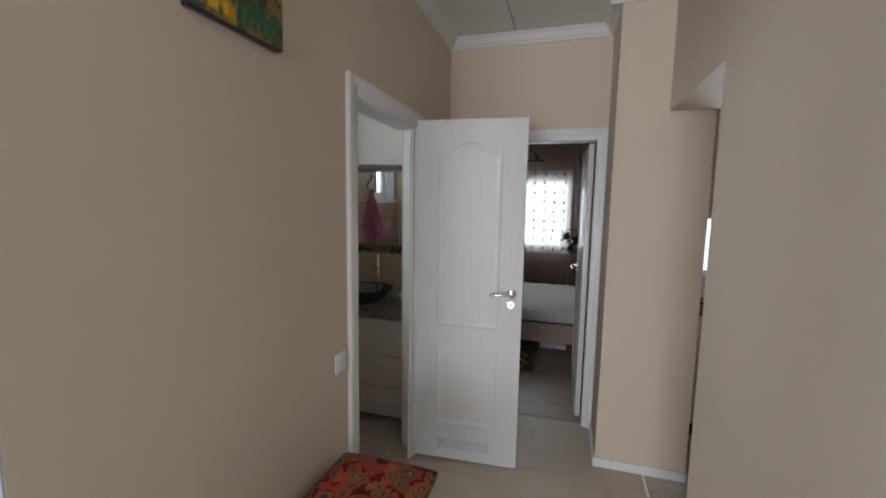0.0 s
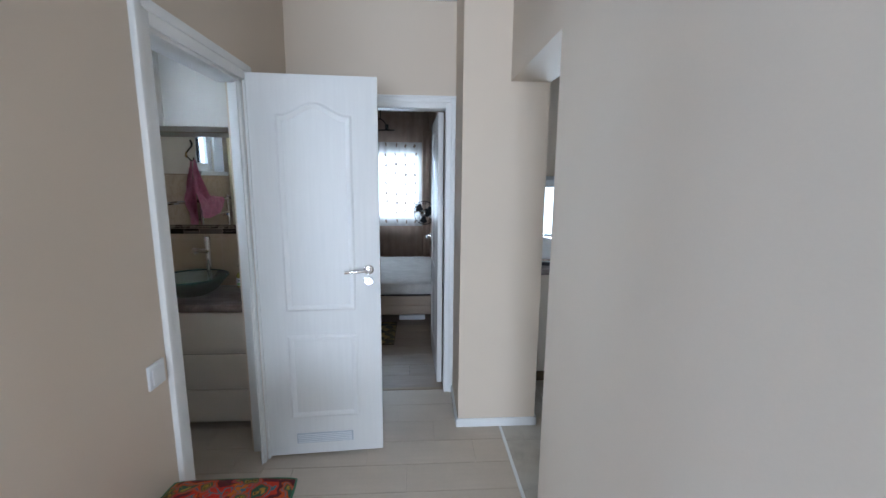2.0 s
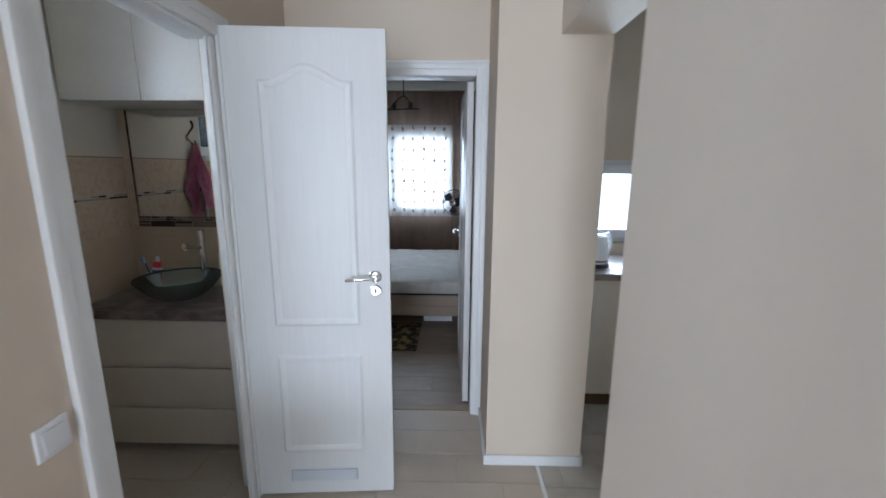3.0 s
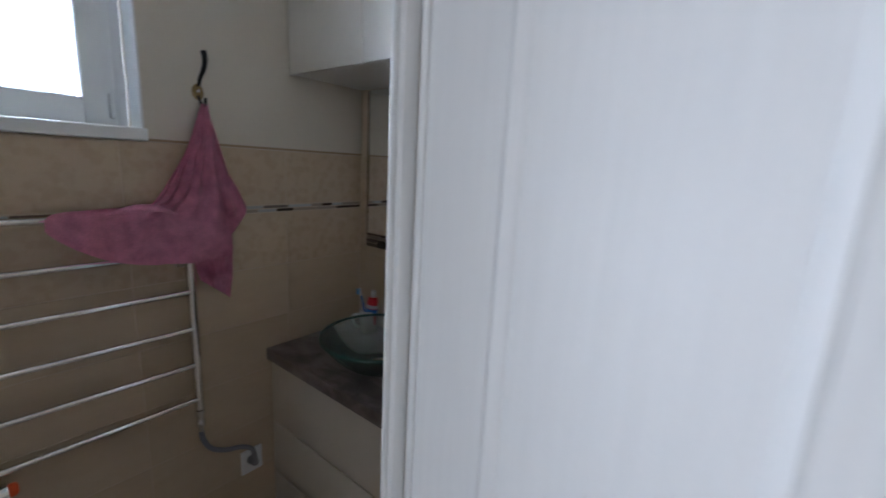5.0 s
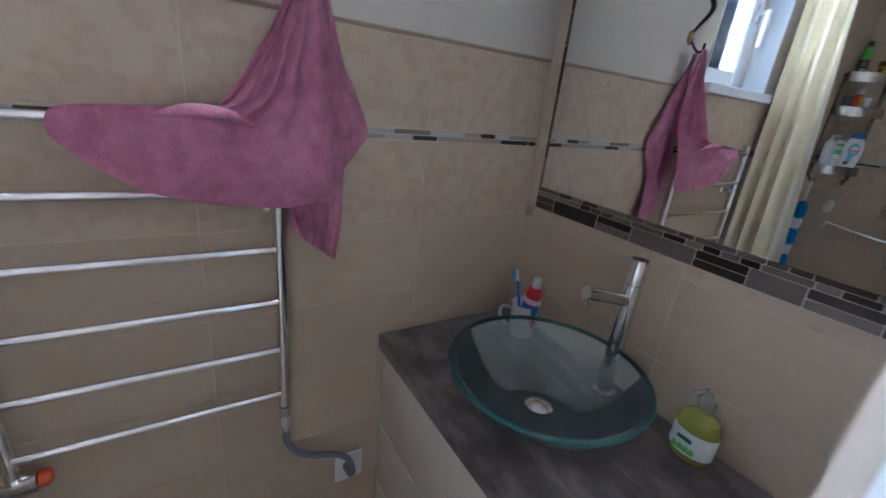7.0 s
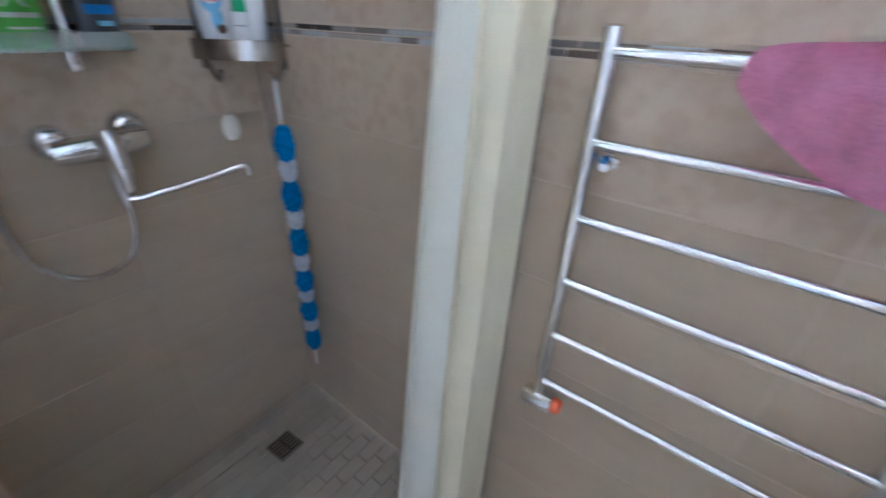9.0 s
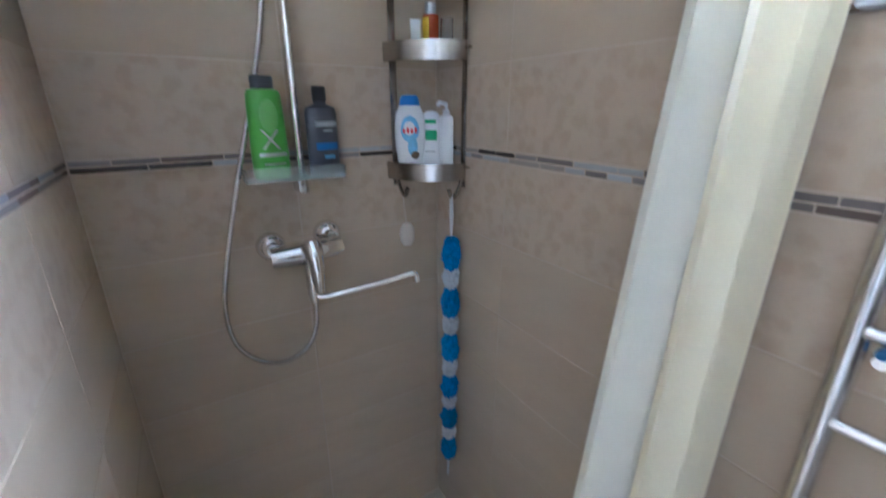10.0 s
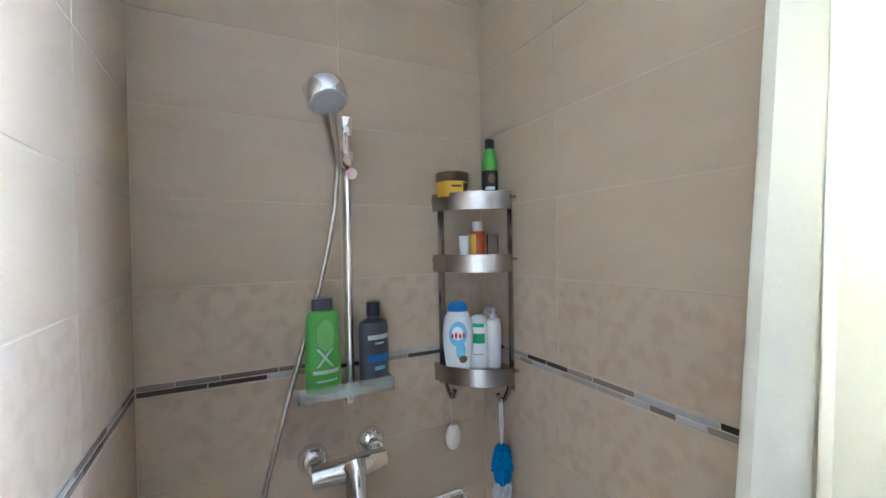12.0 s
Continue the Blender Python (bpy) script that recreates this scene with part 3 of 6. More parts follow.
def glow(name, x0, x1, y0, y1, z0, z1, strength):
    """A plain bright backdrop of overcast sky outside a window."""
    m = bpy.data.materials.new(name + "_light")
    m.use_nodes = True
    nt = m.node_tree
    em, tc, gr, rp = nt.nodes.new("ShaderNodeEmission"), nt.nodes.new("ShaderNodeTexCoord"), nt.nodes.new("ShaderNodeTexNoise"), nt.nodes.new("ShaderNodeValToRGB")
    gr.inputs["Scale"].default_value = 0.8
    rp.color_ramp.elements[0].color, rp.color_ramp.elements[1].color = (0.78, 0.86, 0.93, 1), (0.95, 0.98, 1, 1)
    nt.links.new(tc.outputs["Object"], gr.inputs["Vector"])
    nt.links.new(gr.outputs[0], rp.inputs[0])
    nt.links.new(rp.outputs[0], em.inputs[0])
    em.inputs[1].default_value = strength
    nt.links.new(em.outputs[0], nt.nodes["Material Output"].inputs[0])
    return tagged(new(name, mesh_of(name, block(x0, x1, y0, y1, z0, z1), m)), "bright overcast sky outside the window", "backdrop", "", "structure")


glow("backdrop_bath", -2.3, -2.28, 1.2, 4.2, -0.2, 5.0, SKYGLOW)
glow("backdrop_bedroom", -3, 3, 8.2, 8.22, -0.2, 4.5, SKYGLOW)
glow("backdrop_kitchen", 1.9, 5, 5.6, 5.62, -0.2, 4.5, SKYGLOW)


# ---- windows ----
def window_set(name, axis, plane, out, a0, a1, z0, z1, label, deep=0.06, sash=0.06, bars=(), handle=None):
    """Frame, sash and pane set in an opening of a wall; axis is the way along the wall."""
    w = thing(name, label, "window", (plane, a0, z0) if axis == "y" else (a0, plane, z0))
    w["kind"] = "structure"

    def bx(bm, p0, p1, d0, d1, q0, q1, bev=0.004):
        lo, hi = sorted((plane + out * d0, plane + out * d1))
        return cuboid(bm, lo, hi, p0, p1, q0, q1, bev) if axis == "y" else cuboid(bm, p0, p1, lo, hi, q0, q1, bev)

    def ring(p0, p1, q0, q1, t, d0, d1, bev=0.004):
        bm = bmesh.new()
        bx(bm, p0, p0 + t, d0, d1, q0, q1, bev)
        bx(bm, p1 - t, p1, d0, d1, q0, q1, bev)
        bx(bm, p0 + t, p1 - t, d0, d1, q0, q0 + t, bev)
        bx(bm, p0 + t, p1 - t, d0, d1, q1 - t, q1, bev)
        return bm
    part("window_frame", ring(a0, a1, z0, z1, 0.035, 0, deep), M_PVC, w)
    edges = [a0 + 0.03, *bars, a1 - 0.03]
    for p0, p1 in zip(edges, edges[1:]):
        s = part("sash", ring(p0, p1, z0 + 0.03, z1 - 0.03, sash, -0.018, deep - 0.01, 0.006), M_PVC, w)
        pane = part("pane", bx(bmesh.new(), p0 + sash - 0.006, p1 - sash + 0.006, 0.018, 0.026, z0 + 0.024 + sash, z1 - 0.024 - sash, 0), M_PANE, s, "clear window glass", False)
        pane.visible_shadow = False
        part("gasket", ring(p0 + sash - 0.004, p1 - sash + 0.004, z0 + 0.026 + sash, z1 - 0.026 - sash, 0.006, -0.012, 0.012, 0), M_GREYP, s, "thin grey rubber gasket", False)
        if handle:
            bm = bx(bmesh.new(), handle[0] - 0.014, handle[0] + 0.014, -0.03, -0.018, handle[1] - 0.035, handle[1] + 0.035, 0.004)
            bx(bm, handle[0] - 0.009, handle[0] + 0.009, -0.06, -0.03, handle[1] - 0.01, handle[1] + 0.01, 0.003)
            bx(bm, handle[0] - 0.011, handle[0] + 0.011, -0.066, -0.05, handle[1] - 0.125, handle[1] + 0.012, 0.005)
            part("handle", bm, M_WHITEP, s)
    return w


window_1 = window_set("window_1", "y", -1.115, -1, 2.468, 2.943, 1.545, 2.16, "white plastic bathroom window set deep in the wall", sash=0.075, handle=(2.53, 1.88))
setting("window_sill_1", [(-1.095, -0.975, 2.450, 2.949, 1.542, 1.577)], M_PVC, "white plastic sill under the bathroom window", "window sill", 0.004)
setting("window_reveal_1", [(-1.096, -1.006, 2.9430, 2.9495, 1.578, 2.159), (-1.096, -1.006, 2.4625, 2.468, 1.578, 2.159), (-1.096, -1.006, 2.468, 2.9430, 2.152, 2.1595)], M_PVC, "white plastic lining of the window recess", "window trim", 0.001)
part("catch", block(-1.098, -1.085, 2.893, 2.908, 1.60, 1.67, 0.004), M_WHITEP, window_1)
window_2 = window_set("window_2", "x", 6.95, 1, -0.72, 0.92, 0.88, 1.97, "white plastic bedroom window behind sheer curtains", bars=(0.10,))
window_3 = window_set("window_3", "x", 4.36, 1, 1.76, 2.90, 0.98, 1.56, "white plastic kitchen window over the worktop", bars=(2.33,))
window_4 = window_set("window_4", "y", -2.28, -1, -1.2, 0.6, 0.55, 2.35, "white plastic living room window", bars=(-0.3,))
window_5 = window_set("window_5", "x", -5.08, -1, -1.60, 1.30, 0.12, 2.38, "white plastic glazed garden door", bars=(-0.15,))


# ---- doors ----
def panel_door(name, width, height, material, label, arched=True, grille=False):
    """A moulded two-panel door leaf; hinge edge at x 0, face towards -y, back at y 0.04."""
    d = thing(name, label, "door")
    d["kind"] = "structure"
    T = 0.04
    part("leaf", block(0, width, 0.003, T, 0, height, 0.003), material, d)
    x0, x1 = 0.203 * width, 0.794 * width
    zl0, zl1, zu0, zu1 = 0.217, 0.692, 0.822, 1.875

    def moulding(outline, w, y0, y1):
        bm = bmesh.new()
        n = len(outline)
        c = Vector((sum(p[0] for p in outline) / n, sum(p[1] for p in outline) / n))
        for inset, depth in ((0, y1), (w * 0.35, y0), (w * 0.7, y0 + 0.002), (w, y1)):
            ring = []
            for i, p in enumerate(outline):
                p = Vector(p)
                a, b = Vector(outline[i - 1]), Vector(outline[(i + 1) % n])
                n1, n2 = (p - a).normalized(), (b - p).normalized()
                nn = Vector((-(n1.y + n2.y), n1.x + n2.x)).normalized()
                k = inset / max(0.5, abs(nn.dot(Vector((-n1.y, n1.x)))))
                q = p + nn * k
                ring.append(bm.verts.new((q.x, depth, q.y)))
            if inset:
                for i in range(n):
                    bm.faces.new((last[i], last[(i + 1) % n], ring[(i + 1) % n], ring[i]))
            last = ring
        return bm
    low = [(x0, zl0), (x1, zl0), (x1, zl1), (x0, zl1)]
    top = [(x1, zu1 - 0.06)] + [(x1 + (x0 - x1) * t, zu1 - 0.06 + 0.06 * math.sin(math.pi / 2 * min(1, max(0, (min(t, 1 - t) - 0.10) / 0.40))) ** 1.5) for t in [k / 24 for k in range(1, 24)]] + [(x0, zu1 - 0.06)]
    up = [(x0, zu0), (x1, zu0)] + (top if arched else [(x1, zu1), (x0, zu1)])
    for o in (low, up):
        part("panel_moulding", moulding(o, 0.034, -0.0055, 0.0032), material, d)
        part("panel_moulding", moulding(o, 0.034, T + 0.0055, T - 0.0002), material, d)
    if grille:
        bm = block(0.15 * width / 0.62, 0.455 * width / 0.62, -0.003, 0.0035, 0.068, 0.126, 0.002)
        g = part("vent_grille", bm, M_GRILLE, d, "grey slatted vent grille")
        for k in range(5):
            z = 0.074 + 0.0105 * k
            part("slat", block(0.157 * width / 0.62, 0.448 * width / 0.62, -0.0065, -0.0032, z, z + 0.0045, 0.001), M_PVC, g)
    return d


def lever_set(d, x, z, y=0.003, way=-1, sign=-1):
    """Lever handle and key rosette on the face at y; way: where the lever points; sign: which way the face looks."""
    flip = Matrix.Rotation(radians(90), 4, "X") if sign < 0 else Matrix.Rotation(radians(-90), 4, "X")
    h = part("handle", lathe([(0, 0), (0.026, 0), (0.026, 0.005), (0.022, 0.009), (0.012, 0.010), (0.010, 0.040), (0, 0.041)], 28, (x, y, z), flip), M_CHROME, d, "chrome lever handle")
    part("lever", tube(smoothline([(x, y + sign * 0.036, z), (x + way * 0.03, y + sign * 0.045, z), (x + way * 0.07, y + sign * 0.048, z - 0.002), (x + way * 0.118, y + sign * 0.044, z - 0.006)], 5), 0.0085, 12), M_CHROME, h)
    k = part("key_rosette", lathe([(0, 0), (0.025, 0), (0.025, 0.004), (0.021, 0.008), (0, 0.008)], 28, (x, y, z - 0.062), flip), M_CHROME, d, "round chrome key rosette")
    part("keyhole", block(x - 0.003, x + 0.003, min(y + sign * 0.0075, y + sign * 0.0095), max(y + sign * 0.0075, y + sign * 0.0095), z - 0.07, z - 0.052, 0.001), M_BLACKM, k)


bath_door = panel_door("door_1", 0.615, 2.0, M_DOOR, "white two-panel bathroom door, wide open", True, True)
lever_set(bath_door, 0.555, 1.04)
part("latch", block(0.6145, 0.617, 0.012, 0.032, 0.93, 1.09, 0.001), M_SATIN, bath_door)
for z in (0.228, 1.743):
    part("hinge", tube([(-0.012, 0.004, z - 0.04), (-0.012, 0.004, z + 0.04)], 0.007, 12), M_CHROME, bath_door, "small chrome hinge")
bath_door.matrix_world = pose(0.012, 3.001, 0.015, 0, 0, 3.7)
bed_door = panel_door("door_2", 0.72, 1.962, M_GLOSSDOOR, "glossy white bedroom door, open into the room", True, False)
lever_set(bed_door, 0.645, 1.03, 0.04, -1, 1)
lever_set(bed_door, 0.645, 1.03, 0.003, -1, -1)
bed_door.matrix_world = pose(1.004, 3.806, 0.012, 0, 0, 91.6)


# ---- hall things ----
def light_switch(name, label, y, z):
    s = thing(name, label, "light switch", (0, y, z))
    part("cover_plate", block(0, 0.009, y - 0.039, y + 0.039, z - 0.039, z + 0.039, 0.003), M_WHITEP, s)
    part("rocker", block(0.009, 0.0135, y - 0.027, y + 0.027, z - 0.027, z + 0.027, 0.003), M_WHITEP, s)
    return s


light_switch("light_switch", "white plastic light switch on the beige wall", 2.168, 0.915)


def painting():
    p = thing("painting", "small landscape painting on a dark-edged canvas", "painting", (0, 1.52, 1.97))
    part("canvas_edge", block(0.0, 0.026, 1.520, 1.833, 1.983, 2.40, 0.003), M_BLACKP, p, "dark painted canvas edge")
    m = blotches(blotches(mat("landscape_paint", (0.05, 0.085, 0.045), 0.5, var=0.5, scale=14, fine=120, bump=0.5), (0.30, 0.18, 0.05), 22, 0.5, 0.6, 0.8), (0.55, 0.33, 0.02), 9, 0.58, 0.66, 0.9)
    part("painted_face", block(0.026, 0.0285, 1.523, 1.83, 1.986, 2.397), m, p, "dark green and ochre painted face")
    for y, w, h in ((1.532, 0.022, 0.055), (1.568, 0.030, 0.045), (1.612, 0.016, 0.03)):
        part("brush_patch", block(0.0285, 0.0295, y, y + w, 2.0, 2.0 + h, 0.0004), M_YELLOW, p, "thick yellow paint patch")
    for k in range(6):
        y = 1.652 + 0.027 * k
        part("brush_stroke", prism([(y, 2.0), (y + 0.018, 2.0), (y + 0.03, 2.06), (y + 0.012, 2.06)], 0.0285, 0.0293, 0, "x"), M_DKGREEN, p, "green paint stroke")


painting()


def bench():
    b = thing("bench", "low hall bench with a red paisley seat cushion", "bench", (0.2, 1.6, 0))
    part("seat_board", block(0.035, 0.385, 1.02, 2.135, 0.48, 0.515, 0.004), M_PINE, b, "plain pine seat board")
    for x in (0.05, 0.335):
        for y in (1.04, 2.105):
            part("leg", block(x, x + 0.038, y - 0.015, y + 0.020, 0, 0.48, 0.004), M_PINE, b)
    for x in (0.058, 0.343):
        part("rail", block(x, x + 0.022, 1.078, 2.105, 0.41, 0.48, 0.003), M_PINE, b)
    return b


def cushion():
    """Soft printed cushions, sagging towards the seams and rounded at the corners."""
    for y0, y1 in ((1.60, 2.155), (1.02, 1.59)):
        c = thing("seat_cushion", "red paisley seat cushion on the hall bench", "cushion", (0.2, (y0 + y1) / 2, 0.515), "bench cushions")
        bm = bmesh.new()
        nx, ny = 26, 30
        grid = {}
        for side in (0, 1):
            for i in range(nx + 1):
                for j in range(ny + 1):
                    u, v = i / nx * 2 - 1, j / ny * 2 - 1
                    if side and (i in (0, nx) or j in (0, ny)):
                        grid[side, i, j] = grid[0, i, j]
                        continue
                    cu, cv = u * (1 - 0.035 * v ** 6), v * (1 - 0.03 * u ** 6)
                    edge = (max(0, 1 - abs(u) ** 5) * max(0, 1 - abs(v) ** 5)) ** 0.45
                    z = 0.545 + (0.030 if side else -0.030) * edge
                    if side:
                        z += 0.006 * noise.noise((u * 2.5, v * 2.5, y0)) * edge
                    grid[side, i, j] = bm.verts.new((0.230 + 0.200 * cu, (y0 + y1) / 2 + (y1 - y0) / 2 * cv, z))
            for i in range(nx):
                for j in range(ny):
                    bm.faces.new([grid[side, a, b] for a, b in ((i, j), (i + 1, j), (i + 1, j + 1), (i, j + 1))])
        part("cover", bm, M_PAISLEY, c)
        rim = [(0.230 + 0.200 * u * (1 - 0.035 * v ** 6), (y0 + y1) / 2 + (y1 - y0) / 2 * v * (1 - 0.03 * u ** 6), 0.545)
               for u, v in [(-1 + k / 8, -1) for k in range(16)] + [(1, -1 + k / 8) for k in range(16)] + [(1 - k / 8, 1) for k in range(16)] + [(-1, 1 - k / 8) for k in range(16)]]
        part("piping", tube(rim, 0.004, 6, True), M_DKGREEN, c, "dark piped cushion seam")


bench()
cushion()


# ---- bedroom ----
def bed():
    b = thing("bed", "bare bed with a white quilted mattress on a beige base", "bed", (0.1, 5.9, 0))
    part("base", block(-1.0, 1.035, 5.06, 6.60, 0.12, 0.325, 0.015), M_UPHOLST, b, "beige upholstered bed base")
    part("base_band", block(-1.0, 1.033, 5.052, 5.07, 0.135, 0.225, 0.006), M_UPHOLST, b)
    bm = block(-1.0, 1.05, 5.05, 6.60, 0.335, 0.46, 0.035)
    bmesh.ops.subdivide_edges(bm, edges=[e for e in bm.edges if e.calc_length() > 0.5], cuts=24, use_grid_fill=True)
    for v in bm.verts:
        if v.co.z > 0.42:
            v.co.z += 0.010 * noise.noise(v.co * 4.0) + 0.004 * math.sin(v.co.x * 22 + 3 * math.sin(v.co.y * 9))
    part("mattress", bm, M_MATTRESS, b, "white quilted mattress")
    part("piping", tube([(-1.0, 5.046, 0.34), (1.035, 5.046, 0.34), (1.054, 5.066, 0.34), (1.054, 6.6, 0.34)], 0.007, 8), M_BLACKP, b, "dark mattress piping")
    for x, y in ((0.965, 5.06), (0.965, 6.52), (-0.98, 5.06), (-0.98, 6.52)):
        part("leg", block(x, x + 0.055, y, y + 0.055, 0, 0.32 if x > 0 and y < 6 else 0.12, 0.006), M_PINE, b, "orange pine leg")


bed()
solid("storage_box", block(0.62, 0.90, 5.25, 5.6, 0, 0.05, 0.004), M_WHITEP, "flat white box on the floor under the bed", "box")


def rug():
    r = thing("rug", "small dark patterned rug on the laminate", "rug", (0.1, 4.9, 0))
    part("pile", block(-0.45, 0.60, 4.56, 5.16, 0.0, 0.009, 0.003), M_RUG, r)
    part("binding", tube([(-0.45, 4.56, 0.006), (0.60, 4.56, 0.006), (0.60, 5.16, 0.006), (-0.45, 5.16, 0.006)], 0.006, 8, True), M_RUGEDGE, r, "dark bound rug edge")


rug()


def hanging_cloth(x0, x1, y, z0, z1, folds, depth, seed, tilt=0.0, nz=26):
    """A pleated curtain that hangs in the plane of y."""
    bm = bmesh.new()
    n = folds * 8
    rows = []
    for k in range(nz + 1):
        t = k / nz
        row = []
        for i in range(n + 1):
            s = i / n
            a = 2 * math.pi * folds * s
            d = depth * (0.75 + 0.5 * noise.noise((s * 6, seed, 0))) * (0.7 + 0.3 * t)
            off = d * math.sin(a + 0.8 * noise.noise((s * 4, t * 1.5, seed)))
            row.append(bm.verts.new((x0 + (x1 - x0) * s + 0.25 * d * math.cos(a), y + off, z1 + (z0 - z1) * t)))
        rows.append(row)
    for a, b in zip(rows, rows[1:]):
        for i in range(n):
            bm.faces.new((a[i], a[i + 1], b[i + 1], b[i]))
    return bm


def bedroom_curtains():
    g = thing("sheer_curtain", "white sheer curtain with leaf spots across the window", "curtain", (0.1, 6.84, 0.1))
    part("sheer_cloth", hanging_cloth(-1.0, 0.95, 6.86, 0.12, 2.42, 20, 0.016, 3), M_SHEER, g)
    rnd = random.Random(5)
    for k in range(72):
        x, z = -0.02 + 0.135 * (k % 8) + rnd.uniform(-0.012, 0.012), 0.93 + 0.132 * (k // 8) + rnd.uniform(-0.014, 0.014)
        o = [(x + 0.015 * math.cos(a) * (1 + 0.4 * math.sin(2 * a + k)), z + 0.027 * math.sin(a)) for a in [i * math.pi / 5 for i in range(10)]]
        part("woven_leaf", prism(o, 6.832, 6.8335, 0, "y"), M_LEAFSPOT, g, "small brown woven leaf")
    for x0, x1, s in ((-1.9, -0.8, 1), (0.88, 1.47, 2)):
        d = thing("drape", "brown striped drape beside the bedroom window", "drape", ((x0 + x1) / 2, 6.80, 0.05), "bedroom drapes")
        part("drape_cloth", hanging_cloth(x0, x1, 6.80, 0.04, 2.44, 7, 0.028, 10 + s), M_DRAPE, d)
    v = thing("valance", "brown gathered valance above the sheer curtain", "valance", (0, 6.84, 2.0))
    part("valance_cloth", hanging_cloth(-0.85, 0.92, 6.825, 2.03, 2.44, 16, 0.014, 31, nz=6), M_DRAPE, v)
    lw = thing("lower_curtain", "brown curtain band below the window sill", "curtain", (0, 6.835, 0.1))
    part("curtain_cloth", hanging_cloth(-0.85, 0.92, 6.825, 0.06, 0.86, 16, 0.014, 37, nz=8), M_DRAPE, lw)
    p = thing("curtain_rail", "white curtain rail under the bedroom ceiling", "curtain rail", (0, 6.84, 2.45))
    part("rail", block(-1.95, 1.49, 6.79, 6.87, 2.445, 2.55, 0.004), M_CEIL, p)


M_LEAFSPOT = cloth("brown_woven_leaf", (0.30, 0.23, 0.18), 0.35, clear=0.12)
bedroom_curtains()


def pedestal_fan():
    f = thing("pedestal_fan", "black pedestal fan beside the bed", "fan", (1.145, 6.68, 0))
    X, Y, Z = 0.915, 6.50, 1.075
    part("base", lathe([(0, 0), (0.17, 0), (0.17, 0.015), (0.05, 0.035), (0.022, 0.06), (0, 0.06)], 28, (1.115, 6.70, 0)), M_BLACKP, f)
    part("pole", tube([(1.115, 6.70, 0.05), (1.115, 6.70, 0.86)], 0.014, 12), M_WHITEP, f, "pale fan pole")
    part("motor", lathe([(0, -0.07), (0.045, -0.065), (0.055, -0.02), (0.055, 0.04), (0.03, 0.06), (0, 0.06)], 24, (0.965, 6.57, Z), Matrix.Rotation(radians(90), 4, "X") @ Matrix.Rotation(radians(-25), 4, "Y")), M_BLACKP, f)
    part("neck", tube([(1.115, 6.70, 0.84), (1.095, 6.68, 0.92), (0.985, 6.60, 1.035)], 0.018, 10), M_WHITEP, f, "white fan control neck")
    turn = Matrix.Translation((X, Y, Z)) @ Matrix.Rotation(radians(-25), 4, "Z") @ Matrix.Rotation(radians(90), 4, "X")
    cage = part("cage", tube([turn @ Vector((0.158 * math.cos(a), 0.158 * math.sin(a), 0)) for a in [2 * math.pi * k / 40 for k in range(40)]], 0.005, 6, True), M_BLACKP, f, "black wire cage")
    for k in range(36):
        a = 2 * math.pi * k / 36
        c, s = math.cos(a), math.sin(a)
        part("wire", tube([turn @ Vector((0.04 * c, 0.04 * s, 0.05)), turn @ Vector((0.12 * c, 0.12 * s, 0.042)), turn @ Vector((0.158 * c, 0.158 * s, 0)), turn @ Vector((0.11 * c, 0.11 * s, -0.04))], 0.0016, 4), M_BLACKP, cage)
    part("hub_cap", lathe([(0, 0.06), (0.035, 0.056), (0.045, 0.046), (0.045, 0.04), (0, 0.04)], 24, (0, 0, 0), turn), M_SATIN, cage, "grey round hub cap")
    for k in range(3):
        a = 2 * math.pi * k / 3 + 0.4
        bm = bmesh.new()
        q = [bm.verts.new(turn @ Vector((r * math.cos(a + w), r * math.sin(a + w), 0.012 * (1 if w > 0 else -1)))) for r, w in ((0.03, -0.3), (0.14, -0.45), (0.15, 0.1), (0.12, 0.5), (0.03, 0.35))]
        bm.faces.new(q)
        bmesh.ops.solidify(bm, geom=bm.faces[:], thickness=0.003)
        part("blade", bm, M_BLACKP, f)


pedestal_fan()


def pendant():
    p = thing("pendant_lamp", "black wire-ring pendant lamp in the bedroom", "lamp", (0.46, 5.0, 2.55))
    part("ceiling_rose", lathe([(0, 2.55), (0.05, 2.55), (0.045, 2.525), (0, 2.52)], 24, (0.47, 5.0, 0)), M_BLACKM, p)
    part("cord", tube([(0.47, 5.0, 2.52), (0.47, 5.0, 2.08)], 0.004, 8), M_BLACKM, p)
    for k, (dx, dz, r) in enumerate(((0.06, 1.985, 0.075), (-0.08, 1.98, 0.075))):
        part("ring", tube([(0.47 + dx + r * math.cos(a), 5.0 + r * math.sin(a), dz + 0.012 * math.sin(a)) for a in [2 * math.pi * i / 24 for i in range(24)]], 0.0045, 6, True), M_BLACKM, p)
        part("arm", tube(smoothline([(0.47, 5.0, 2.09), (0.47 + dx * 0.6, 5.0, 2.06), (0.47 + dx + math.copysign(r, dx) * 0.3, 5.0 - r * 0.9, dz)], 5), 0.005, 8), M_BLACKM, p)
        part("socket", lathe([(0, 0), (0.018, 0), (0.018, 0.05), (0, 0.055)], 14, (0.47 + dx, 5.0, dz)), M_BLACKM, p)


pendant()


